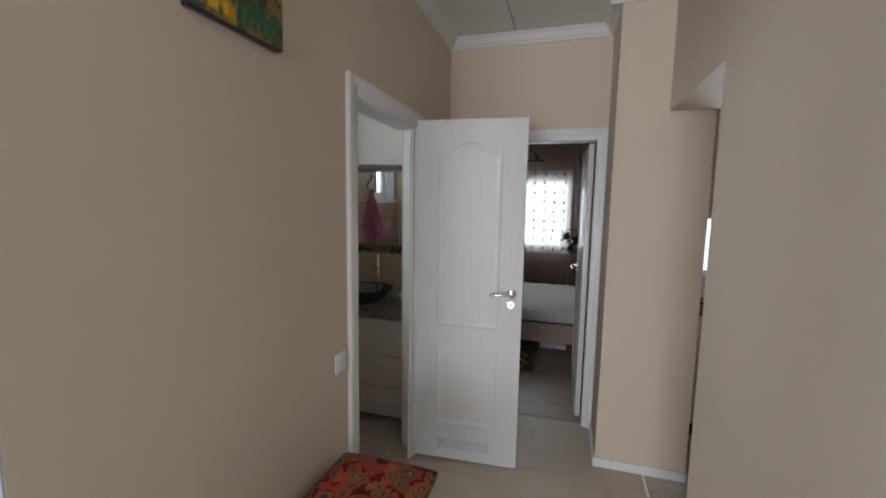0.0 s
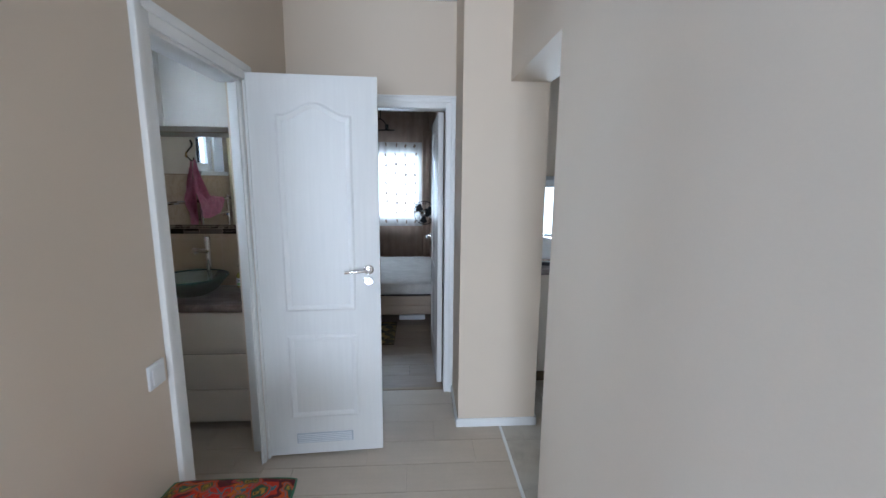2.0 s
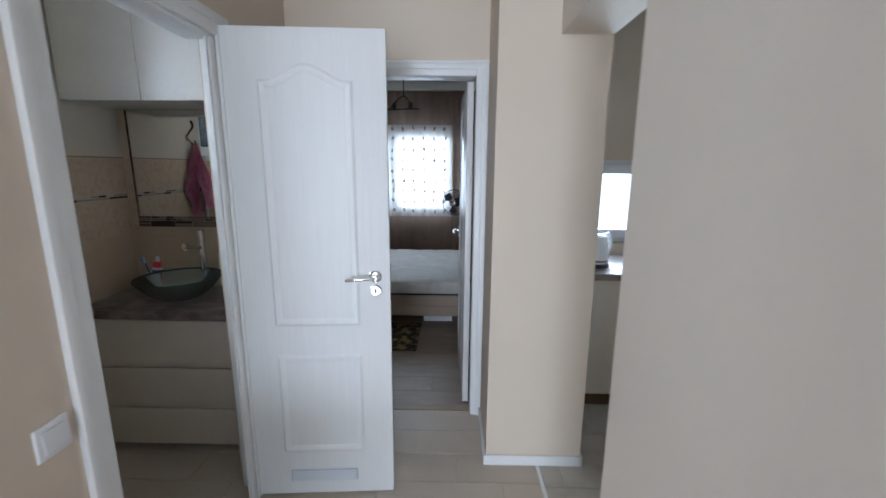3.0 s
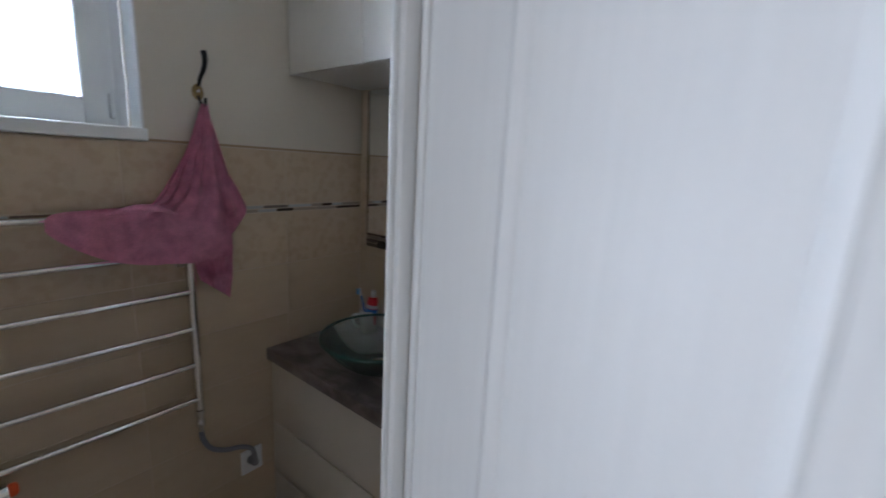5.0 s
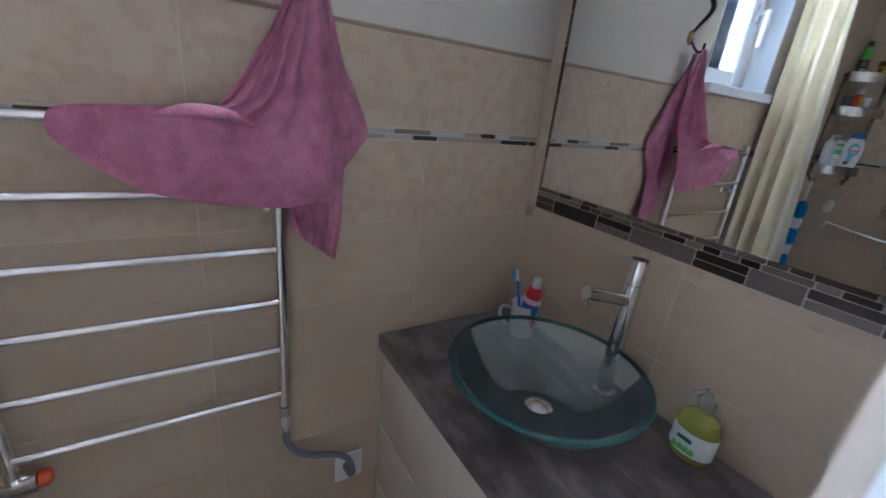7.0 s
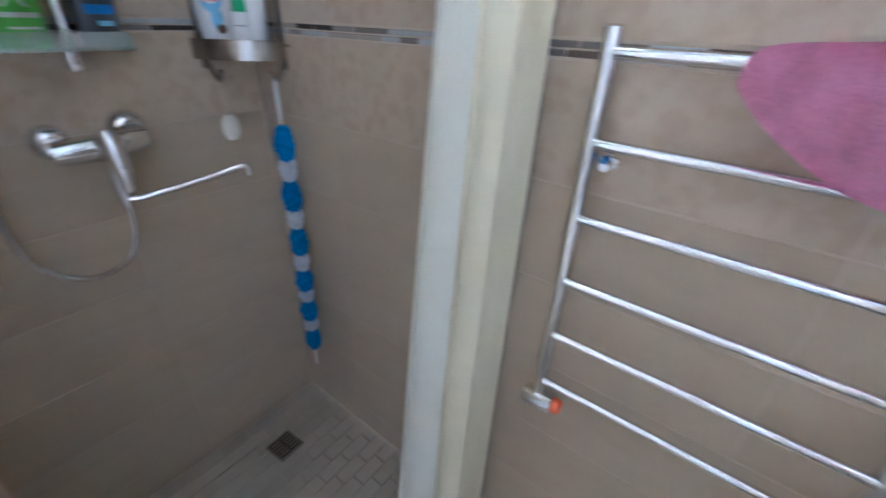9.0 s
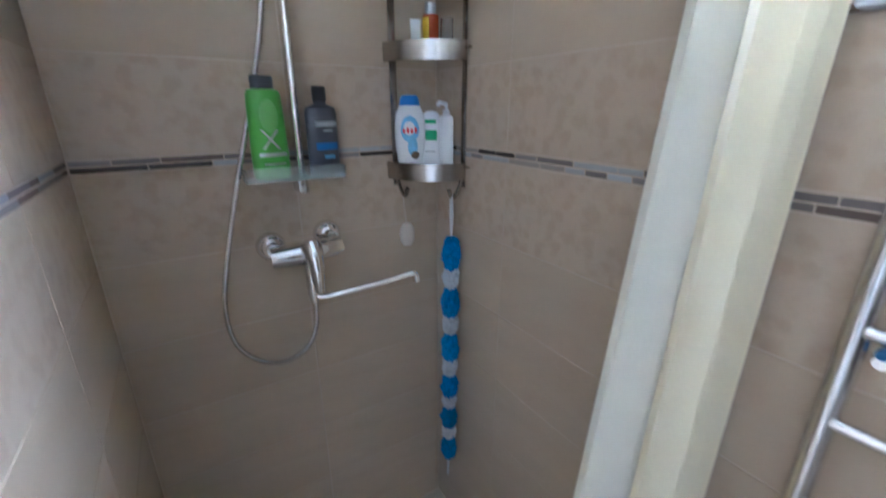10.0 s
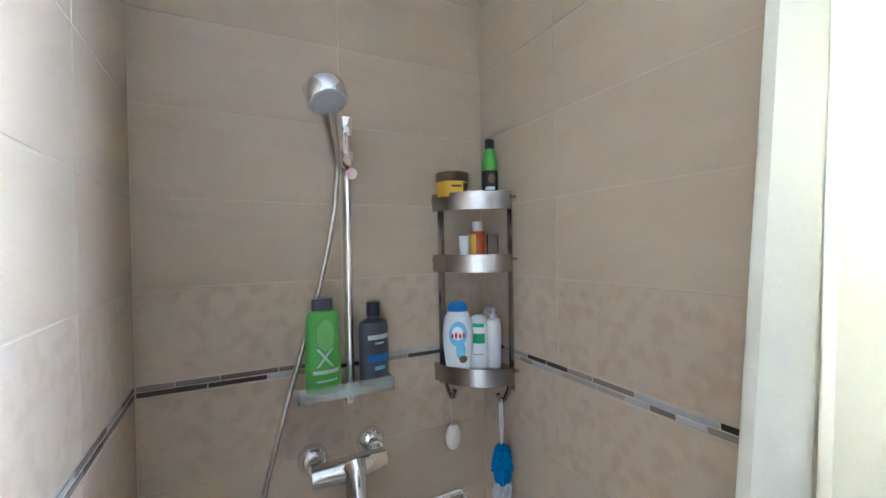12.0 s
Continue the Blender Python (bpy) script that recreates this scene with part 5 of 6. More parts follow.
def hand_shower_set():
    s = thing("shower_set", "chrome hand shower on a wall rail", "shower", (-0.59, 1.62, 1.25))
    X, Y = -0.590, 1.618
    part("rail", tube([(X, Y, 1.262), (X, Y, 1.928)], 0.0095, 18), M_CHROME, s)
    for z in (1.907, 1.272):
        b = part("rail_bracket", block(X - 0.012, X + 0.012, 1.571, Y + 0.012, z - 0.024, z + 0.024, 0.005), M_CHROME, s)
    sl = part("slider", tube([(X, Y, 1.795), (X, Y, 1.845)], 0.019, 18), M_CHROME, s, "chrome slider")
    part("slider_knob", tube([(X - 0.002, Y + 0.005, 1.80), (X - 0.002, Y + 0.038, 1.79)], 0.013, 14), M_CHROME, sl)
    part("holder", tube([(X + 0.005, Y + 0.005, 1.82), (X + 0.036, Y + 0.055, 1.825)], 0.017, 14), M_CHROME, sl)
    a, b = Vector((X + 0.034, Y + 0.055, 1.80)), Vector((X + 0.070, Y + 0.142, 1.900))
    part("shower_handle", tube([a, a.lerp(b, 0.3), a.lerp(b, 0.8), b], 0.013, 16, radii=[0.011, 0.0125, 0.0145, 0.016]), M_CHROME, s, "chrome shower handle")
    face = Matrix.Translation((X + 0.080, Y + 0.166, 1.919)) @ Matrix.Rotation(radians(24), 4, "X") @ Matrix.Rotation(radians(8), 4, "Y")
    head = part("shower_head", lathe([(0, -0.018), (0.035, -0.020), (0.040, -0.012), (0.040, 0.018), (0.037, 0.022), (0, 0.020)], 40, (0, 0, 0), face @ Matrix.Rotation(radians(180), 4, "X")), M_CHROME, s, "round chrome shower head")
    part("spray_face", lathe([(0, 0.0215), (0.035, 0.0215), (0.033, 0.024), (0, 0.0245)], 40, (0, 0, 0), face @ Matrix.Rotation(radians(180), 4, "X")), M_GREYLT, head, "pale grey spray face")
    line = smoothline([(X + 0.034, Y + 0.054, 1.80), (X + 0.042, Y + 0.045, 1.70), (X + 0.062, Y + 0.03, 1.58), (X + 0.095, Y + 0.018, 1.45), (X + 0.145, Y + 0.012, 1.28), (X + 0.188, Y + 0.012, 1.12), (X + 0.212, Y + 0.015, 1.0),
                       (X + 0.202, Y + 0.02, 0.90), (X + 0.155, Y + 0.025, 0.840), (X + 0.10, Y + 0.03, 0.822), (X + 0.045, Y + 0.035, 0.845), (X + 0.015, Y + 0.035, 0.90), (X + 0.008, Y + 0.035, 0.975)], 22)
    part("hose", tube(line, 0.0068, 10, radii=[0.0068 if k % 2 else 0.0056 for k in range(len(line))]), M_HOSE, s, "ribbed steel hose")
    tr = part("soap_tray", block(-0.668, -0.462, 1.605, 1.695, 1.290, 1.294, 0.001), M_TRAY, s, "clear acrylic soap tray")
    part("tray_lip", block(-0.668, -0.462, 1.6955, 1.699, 1.290, 1.322, 0.001), M_TRAY, tr)
    part("tray_end", block(-0.672, -0.6685, 1.605, 1.699, 1.290, 1.318, 0.001), M_TRAY, tr)
    part("tray_end", block(-0.4615, -0.458, 1.605, 1.699, 1.290, 1.318, 0.001), M_TRAY, tr)


M_GREYLT = mat("pale_grey_plastic", (0.38, 0.39, 0.40), 0.45, var=0.06, scale=60)
hand_shower_set()


def bath_mixer():
    m = thing("shower_mixer", "chrome wall mixer with a long swivel spout", "tap", (-0.58, 1.62, 1.11))
    for x, z in ((-0.505, 1.113), (-0.648, 1.125)):
        part("wall_rose", lathe([(0, 0), (0.036, 0), (0.036, 0.008), (0.031, 0.020), (0.020, 0.030), (0, 0.033)], 30, (x, 1.571, z), Matrix.Rotation(radians(-90), 4, "X")), M_CHROME, m, "domed chrome wall rose")
        part("inlet", tube([(x, 1.59, z), (x, 1.625, z)], 0.017, 18), M_CHROME, m)
    part("mixer_body", tube([(-0.492, 1.640, 1.100), (-0.52, 1.642, 1.101), (-0.58, 1.645, 1.102), (-0.64, 1.642, 1.108), (-0.662, 1.640, 1.110)], 0.02, 20, radii=[0.0235, 0.0265, 0.029, 0.0265, 0.0235]), M_CHROME, m)
    part("cartridge", tube([(-0.580, 1.64, 1.112), (-0.582, 1.675, 1.108)], 0.023, 20), M_CHROME, m)
    part("lever", tube(smoothline([(-0.581, 1.672, 1.125), (-0.582, 1.690, 1.108), (-0.583, 1.700, 1.065), (-0.583, 1.700, 1.018)], 5), 0.012, 14, radii=[0.026 - 0.0008 * k for k in range(16)]), M_CHROME, m, "chrome lever")
    part("diverter", tube([(-0.580, 1.642, 1.10), (-0.580, 1.648, 0.990), (-0.580, 1.650, 0.968)], 0.013, 16, radii=[0.016, 0.014, 0.010]), M_CHROME, m)
    part("spout", tube(smoothline([(-0.582, 1.650, 0.985), (-0.62, 1.665, 0.984), (-0.74, 1.70, 1.003), (-0.815, 1.722, 1.020), (-0.832, 1.727, 1.018), (-0.836, 1.728, 0.998)], 5), 0.0085, 14), M_CHROME, m, "long flat chrome spout")


bath_mixer()


def corner_shelf():
    """Three quarter-round tiers on two flat uprights with hooks below."""
    s = thing("corner_shelf", "three-tier brushed steel corner shelf in the shower", "shelf", (-0.93, 1.64, 1.22))

    def outline(r, k=10):
        pts = [(-0.996, 1.576), (-0.832, 1.576), (-0.832, 1.592)]
        cx, cy = -0.992, 1.580
        pts += [(cx + r * math.cos(a), cy + r * math.sin(a)) for a in [radians(8 + 74 * i / k) for i in range(k + 1)]]
        return pts + [(-0.980, 1.742), (-0.996, 1.742)]
    for z in (1.262, 1.552, 1.712):
        t = part("tier", prism(outline(0.168), z + 0.028, z + 0.034), M_SATIN, s, "", False)
        out, inn = outline(0.172)[2:-1], outline(0.166)[2:-1]
        bm = bmesh.new()
        for z0 in (0,):
            v = [[bm.verts.new((*p, z + h)) for p in o] for o, h in ((out, -0.001), (out, 0.044), (inn, 0.044), (inn, -0.001))]
            for k in range(4):
                for i in range(len(out) - 1):
                    bm.faces.new((v[k][i], v[k][i + 1], v[(k + 1) % 4][i + 1], v[(k + 1) % 4][i]))
            bm.faces.new([v[k][0] for k in range(4)])
            bm.faces.new([v[k][-1] for k in range(4)][::-1])
        part("rim", bm, M_SATIN, t, "curved brushed steel rim")
    part("upright", block(-0.872, -0.852, 1.5725, 1.5755, 1.235, 1.752, 0.001), M_SATIN, s)
    part("upright", block(-0.9975, -0.9945, 1.702, 1.722, 1.235, 1.752, 0.001), M_SATIN, s)
    part("hook", tube(smoothline([(-0.862, 1.577, 1.262), (-0.862, 1.60, 1.225), (-0.862, 1.625, 1.212), (-0.862, 1.64, 1.235)], 5), 0.006, 8), M_SATIN, s)
    part("hook", tube(smoothline([(-0.993, 1.712, 1.262), (-0.978, 1.712, 1.225), (-0.960, 1.712, 1.212), (-0.950, 1.712, 1.232)], 5), 0.006, 8), M_SATIN, s)


corner_shelf()


def bottle(name, label, at, profile, material, squash=(1, 1), turn=0.0, cap=None, cap_material=None, cap_label="", prints=()):
    """A moulded bottle facing the camera side; prints: flat patches (name, x0, x1, z0, z1, material, label) wrapped on the front."""
    b = thing(name, label, "bottle", at, "toiletries")
    t = Matrix.Rotation(turn, 4, "Z")
    part("bottle_body", lathe(profile, 32, at, t, squash), material, b)
    if cap:
        part("cap", lathe(cap, 24, at, t, squash if cap[1][0] > 0.02 else (1, 1)), cap_material, b, cap_label)

    def radius(z):
        for (r0, z0), (r1, z1) in zip(profile, profile[1:]):
            if z0 <= z <= z1 and z1 > z0:
                return r0 + (r1 - r0) * (z - z0) / (z1 - z0)
        return profile[1][0]
    for nm, a0, a1, z0, z1, m, lab, *oval in prints:
        bm = bmesh.new()
        rows = []
        lift = 0.0008 + 0.0004 * len(oval)
        for k in range(13):
            u = k / 12
            z, w = z0 + (z1 - z0) * u, max(0.12, math.sqrt(1 - (2 * u - 1) ** 2)) if oval else 1.0
            mid, half = (a0 + a1) / 2, (a1 - a0) / 2 * w
            rows.append([bm.verts.new(Vector(at) + t @ Vector(((radius(z) + lift) * squash[0] * math.sin(a), (radius(z) + lift) * squash[1] * math.cos(a), z))) for a in [radians(mid + half * (i / 3 - 1)) for i in range(7)]])
        for p, q in zip(rows, rows[1:]):
            for i in range(6):
                bm.faces.new((p[i], p[i + 1], q[i + 1], q[i]))
        part(nm, bm, m, b, lab)
    return b


def toiletries():
    bottle("shower_gel_bottle", "green shower gel bottle on the clear tray", (-0.520, 1.652, 1.2945), [(0, 0), (0.037, 0), (0.040, 0.006), (0.0405, 0.06), (0.0385, 0.10), (0.0375, 0.14), (0.036, 0.174), (0.032, 0.183), (0.024, 0.186), (0, 0.186)], M_GREEN, (1, 0.56), radians(8),
           [(0, 0.186), (0.0235, 0.186), (0.024, 0.208), (0.022, 0.212), (0, 0.212)], M_CHARCOAL, "black flip cap",
           [("badge_patch", -30, 30, 0.098, 0.166, M_LIME, "pale green printed oval", True), ("print_bar", -24, -12, 0.134, 0.156, M_DKGREEN, "dark green printed mark"), ("print_bar", -8, 18, 0.134, 0.149, M_DKGREEN, "dark green printed mark"), ("print_bar", -28, 28, 0.120, 0.127, M_SILVERP, "pale printed line"), ("print_bar", -48, 44, 0.048, 0.056, M_SILVERP, "pale printed line"), ("print_bar", -40, 30, 0.030, 0.034, M_SILVERP, "pale printed line")])
    g = bpy.data.objects["shower_gel_bottle"]
    for a in (1, -1):
        part("silver_cross", prism([(-0.520 - 0.019 * a, 1.2945 + 0.064), (-0.520 - 0.013 * a, 1.2945 + 0.064), (-0.520 + 0.019 * a, 1.2945 + 0.104), (-0.520 + 0.013 * a, 1.2945 + 0.104)], 1.6762, 1.6776 + 0.0006 * a, 0, "y"), M_SILVERP, g, "silver crossed strokes")
    bottle("shampoo_bottle", "charcoal shampoo bottle on the clear tray", (-0.640, 1.645, 1.2945), [(0, 0), (0.036, 0), (0.038, 0.006), (0.038, 0.135), (0.035, 0.148), (0.016, 0.156), (0.014, 0.162), (0, 0.162)], M_CHARCOAL, (1, 0.62), radians(12),
           [(0, 0.162), (0.0155, 0.162), (0.0155, 0.192), (0.014, 0.194), (0, 0.194)], M_BLACKP, "black cap",
           [("print_bar", -52, 40, 0.108, 0.119, M_SILVERP, "pale printed name bar"), ("print_bar", -22, 14, 0.097, 0.101, M_SILVERP, "pale printed line"), ("print_bar", -50, 42, 0.056, 0.072, M_BLUE, "blue printed bar"), ("print_bar", -26, 16, 0.036, 0.045, M_LIGHTBLUE, "blue printed badge")])
    bottle("shampoo_bottle", "white shampoo bottle with a blue cap on the shelf", (-0.866, 1.655, 1.2965), [(0, 0), (0.029, 0), (0.032, 0.006), (0.038, 0.05), (0.040, 0.09), (0.036, 0.13), (0.026, 0.152), (0.022, 0.156), (0, 0.156)], M_WHITEP, (1, 0.6), radians(-30),
           [(0, 0.150), (0.0265, 0.150), (0.024, 0.168), (0.019, 0.176), (0, 0.178)], M_BLUE, "bright blue cap",
           [("picture_patch", -36, 34, 0.062, 0.128, M_LIGHTBLUE, "pale blue printed water splash", True), ("splash_patch", -30, 8, 0.028, 0.075, M_LIGHTBLUE, "pale blue printed splash", True), ("cream_patch", -20, 22, 0.080, 0.114, M_WHITEP, "white printed swirl", True, True),
            ("name_patch", -27, -17, 0.084, 0.100, M_REDP, "red printed letter shape", True, True, True), ("name_patch", -13, -3, 0.084, 0.097, M_REDP, "red printed letter shape", True, True, True), ("name_patch", 1, 11, 0.084, 0.100, M_REDP, "red printed letter shape", True, True, True), ("name_patch", 15, 25, 0.084, 0.097, M_REDP, "red printed letter shape", True, True, True),
            ("choc_patch", -40, -4, 0.020, 0.040, M_AMBER, "brown printed patch", True, True)])
    bottle("wash_bottle", "white wash bottle with a green label on the shelf", (-0.922, 1.668, 1.2965), [(0, 0), (0.024, 0), (0.026, 0.005), (0.026, 0.10), (0.024, 0.105), (0.021, 0.13), (0.012, 0.138), (0, 0.139)], M_WHITEP, (1, 0.75), radians(-40),
           None, None, "", [("label", -42, 42, 0.066, 0.092, M_GREENLBL, "green label"), ("print_bar", -40, 36, 0.108, 0.118, M_GREENLBL, "green printed lines"), ("print_bar", -30, 30, 0.036, 0.039, M_GREYLT, "grey printed line")])
    p = bottle("pump_bottle", "slim white pump bottle on the shelf", (-0.955, 1.690, 1.2965), [(0, 0), (0.017, 0), (0.019, 0.004), (0.019, 0.115), (0.016, 0.126), (0.008, 0.130), (0, 0.130)], M_WHITEP, (1, 1), 0,
               [(0, 0.130), (0.009, 0.130), (0.009, 0.140), (0.004, 0.142), (0.004, 0.158), (0, 0.158)], M_WHITEP, "white pump head")
    part("pump_spout", tube([(-0.955, 1.690, 1.452), (-0.925, 1.705, 1.456), (-0.918, 1.709, 1.449)], 0.005, 10), M_WHITEP, p)
    bottle("serum_bottle", "small red and amber bottle with a pale cap on the shelf", (-0.925, 1.665, 1.5865), [(0, 0), (0.019, 0), (0.020, 0.004), (0.020, 0.065), (0.018, 0.070), (0, 0.070)], M_AMBERRED, (1, 0.8), radians(-40),
           [(0, 0.070), (0.013, 0.070), (0.013, 0.095), (0, 0.096)], M_SILVERP, "pale silver cap", [("label", 5, 60, 0.01, 0.062, M_YELLOW, "yellow label")])
    bottle("cream_tube", "small white cream tube on the middle shelf", (-0.888, 1.655, 1.5865), [(0, 0), (0.010, 0), (0.011, 0.012), (0.013, 0.055), (0.0135, 0.058), (0, 0.058)], M_WHITEP, (1, 0.5), radians(-30))
    bottle("glass_jar", "small clear glass on the middle shelf", (-0.957, 1.688, 1.5865), [(0, 0), (0.015, 0), (0.016, 0.003), (0.016, 0.062), (0.014, 0.062), (0.014, 0.006), (0, 0.006)], M_CLEAR)
    bottle("hair_mask_jar", "round yellow jar with a brown lid on the shelf", (-0.868, 1.632, 1.7465), [(0, 0), (0.040, 0), (0.042, 0.004), (0.042, 0.040), (0, 0.040)], M_YELLOW, (1, 1), 0,
           [(0, 0.040), (0.0435, 0.040), (0.0435, 0.062), (0.041, 0.065), (0, 0.065)], M_AMBER, "dark brown lid", [("print_bar", -50, -14, 0.010, 0.036, M_AMBER, "dark printed panel"), ("print_bar", -8, 30, 0.024, 0.030, M_AMBER, "dark printed line")])
    at = (-0.955, 1.683, 1.7465)
    slim = bottle("shampoo_bottle", "slim green and black bottle on the top shelf", at, [(0, 0), (0.020, 0), (0.0215, 0.005), (0.0215, 0.066), (0.021, 0.069), (0, 0.069)], M_BLACKP, (1, 0.8), radians(-35),
                  [(0, 0.0695), (0.021, 0.0695), (0.0205, 0.092), (0.015, 0.117), (0.0125, 0.126), (0, 0.127)], M_GREEN, "green bottle shoulder", [("print_bar", -40, 12, 0.034, 0.060, M_BROWNPR, "brown printed emblem", True), ("print_bar", -36, 30, 0.018, 0.026, M_SILVERP, "pale printed line")])
    part("screw_cap", lathe([(0, 0.127), (0.0125, 0.127), (0.0125, 0.150), (0.011, 0.152), (0, 0.152)], 20, at), M_BLACKP, slim, "black screw cap")


M_LIME = mat("pale_green_print", (0.22, 0.52, 0.14), 0.3, var=0.05)
M_GREENLBL = mat("green_label", (0.03, 0.36, 0.13), 0.35, var=0.04)
M_AMBERRED = mat("red_amber_plastic", (0.42, 0.07, 0.02), 0.25, var=0.15)
M_BROWNPR = mat("brown_print", (0.16, 0.10, 0.05), 0.4, var=0.1)
toiletries()


def soap_and_scrubber():
    s = thing("hanging_soap", "white oval soap hanging on a thin cord", "soap", (-0.885, 1.59, 1.085))
    part("soap_bar", lathe([(0, -0.036), (0.013, -0.033), (0.0215, -0.018), (0.0235, 0), (0.0215, 0.018), (0.013, 0.033), (0, 0.036)], 24, (-0.884, 1.587, 1.086), None, (1, 0.6)), M_SOAP, s)
    part("cord", tube([(-0.872, 1.588, 1.212), (-0.880, 1.586, 1.15), (-0.882, 1.586, 1.112)], 0.0008, 5), M_SOAP, s, "thin pale cord")
    part("stain", lathe([(0, 0), (0.005, 0.001), (0, 0.002)], 10, (-0.879, 1.592, 1.114)), M_ORANGE, s, "small orange ring")
    b = thing("back_scrubber", "blue and white mesh back scrubber hanging from a hook", "scrubber", (-0.957, 1.715, 1.215))
    for dy in (-0.006, 0.006):
        part("loop", tube([(-0.958, 1.712 + dy * 0.5, 1.218), (-0.955, 1.718 + dy, 1.16), (-0.953, 1.720, 1.105)], 0.003, 6), M_WHITEP, b, "white cord loop")
    z, k = 1.100, 0
    while z > 0.36:
        h = (0.092 if k % 2 == 0 else 0.080) * (0.82 if z < 0.7 else 1)
        blue = k % 2 == 0
        bm = bmesh.new()
        rows, n, m = [], 40, 18
        for i in range(m + 1):
            t = i / m
            ring = []
            for a in [2 * math.pi * j / n for j in range(n)]:
                r = (0.025 if blue else 0.0225) * (0.45 + 0.55 * math.sin(math.pi * min(0.97, max(0.03, t))) ** 0.6)
                c, q = math.cos(a), math.sin(a)
                ruffle = 0.30 * noise.noise((6 * c, 6 * q, 16 * t + 7 * k)) + 0.20 * noise.noise((15 * c, 15 * q, 34 * t + 3 * k)) + 0.10 * math.sin(7 * a + 9 * t + k)
                vee = 0.012 * abs(math.sin(a * 0.5 + 0.8)) * (1 if blue else -0.6)
                ring.append(bm.verts.new((-0.953 + r * (1 + ruffle) * c, 1.722 - 0.012 * (1.1 - z) + r * (1 + ruffle) * q, z - h * t - vee * t + 0.004 * noise.noise((8 * c, 8 * q, 5 * t + k)))))
            rows.append(ring)
        for p, q in zip(rows, rows[1:]):
            for j in range(n):
                bm.faces.new((p[j], p[(j + 1) % n], q[(j + 1) % n], q[j]))
        bm.faces.new(rows[0])
        bm.faces.new(rows[-1][::-1])
        part("mesh_tuft", bm, M_SPONGE if blue else M_SPONGEW, b, "blue mesh tuft" if blue else "white mesh tuft")
        z -= h * 0.88
        k += 1
    part("end_loop", tube([(-0.953, 1.713, z), (-0.953, 1.710, z - 0.10)], 0.004, 8), M_WHITEP, b)


soap_and_scrubber()


def floor_drain():
    d = thing("floor_drain", "square steel floor drain in the shower", "drain", (-0.755, 1.745, 0))
    turn = Matrix.Translation((-0.755, 1.745, 0)) @ Matrix.Rotation(radians(4), 4, "Z")
    bm = block(-0.047, 0.047, -0.047, 0.047, -0.004, 0.002, 0.002)
    bm.transform(turn)
    part("frame", bm, M_SATIN, d)
    # Flat dark plate in place of a hollow: the drain's shade as colour.
    bm = block(-0.040, 0.040, -0.038, 0.038, 0.002, 0.0028)
    bm.transform(turn)
    part("well_shade", bm, M_DARKGAP, d, "dark plate painting the shade of the drain opening")
    for k in range(5):
        for j in range(2):
            bm = block(-0.038 + 0.040 * j, -0.004 + 0.040 * j, -0.030 + 0.0135 * k, -0.0235 + 0.0135 * k, 0.0028, 0.0045, 0.0005)
            bm.transform(turn)
            part("grate_bar", bm, M_SATIN, d)


floor_drain()


# ---- pieces of walls and floors ----
def pieces(parent, name, cells, material, make):
    """One object for each cell; equal cells share a mesh."""
    seen = {}
    for c in cells:
        size = tuple(round(v, 4) for v in c[3:6])
        m = c[6] if len(c) > 6 else material
        key = (size, m.name)
        if key not in seen:
            seen[key] = mesh_of(name, make(*size), m)
        ob = new(name, seen[key])
        ob.location = c[:3]
        ob.parent = parent


def bevelled(w, d, h):
    """A piece with its lower corner at the origin and softened edges."""
    b = min(0.0015, min(w, d, h) * 0.3)
    bm = bmesh.new()
    return cuboid(bm, 0, w, 0, d, 0, h) if min(w, d, h) < 0.002 else bevel_once(cuboid(bm, 0, w, 0, d, 0, h), b)


def bevel_once(bm, b):
    bmesh.ops.bevel(bm, geom=bm.edges[:], offset=b, segments=1, affect="EDGES")
    return bm


JOINTS = [0.0, 0.105, 0.308, 0.510, 0.713, 0.915, 1.117, 1.3175, 1.3465, 1.541, 1.728, 1.921, 2.114, 2.307, 2.45]
G = 0.0022


def tile_rows(top):
    for z0, z1 in zip(JOINTS, JOINTS[1:]):
        if z0 < top - 0.02 and abs(z0 - 1.3175) > 0.001:
            yield z0, min(z1, top), (M_DECOR if 1.10 < z0 < 1.4 else M_TILE)


def wall_tiles(parent, axis, face, out, a0, a1, first, top, hole=None, bottom=0.0):
    """Tiles 0.5 long on one wall: axis along the wall, face of the tiles, out 1 when they look to +, first upright joint."""
    cuts = [a0] + [first + 0.5 * k for k in range(-8, 9) if a0 + 0.01 < first + 0.5 * k < a1 - 0.01] + [a1]
    cells = []
    for z0, z1, m in tile_rows(top):
        if z1 <= bottom + 0.01:
            continue
        for p0, p1 in zip(cuts, cuts[1:]):
            spans = [(p0, p1, z0, z1)]
            if hole:
                h0, h1, hz = hole
                if p0 < h1 and p1 > h0 and z1 > hz:
                    spans = [s for s in ((p0, min(p1, h0), z0, z1), (max(p0, h1), p1, z0, z1), (max(p0, h0), min(p1, h1), z0, min(z1, hz))) if s[1] - s[0] > 0.012 and s[3] - s[2] > 0.006]
            for q0, q1, w0, w1 in spans:
                t = 0.0085
                lo = face - t if out > 0 else face
                if axis == "y":
                    cells.append((lo, q0 + G / 2, w0 + G / 2, t, q1 - q0 - G, w1 - w0 - G, m))
                else:
                    cells.append((q0 + G / 2, lo, w0 + G / 2, q1 - q0 - G, t, w1 - w0 - G, m))
    pieces(parent, "tile", cells, M_TILE, bevelled)


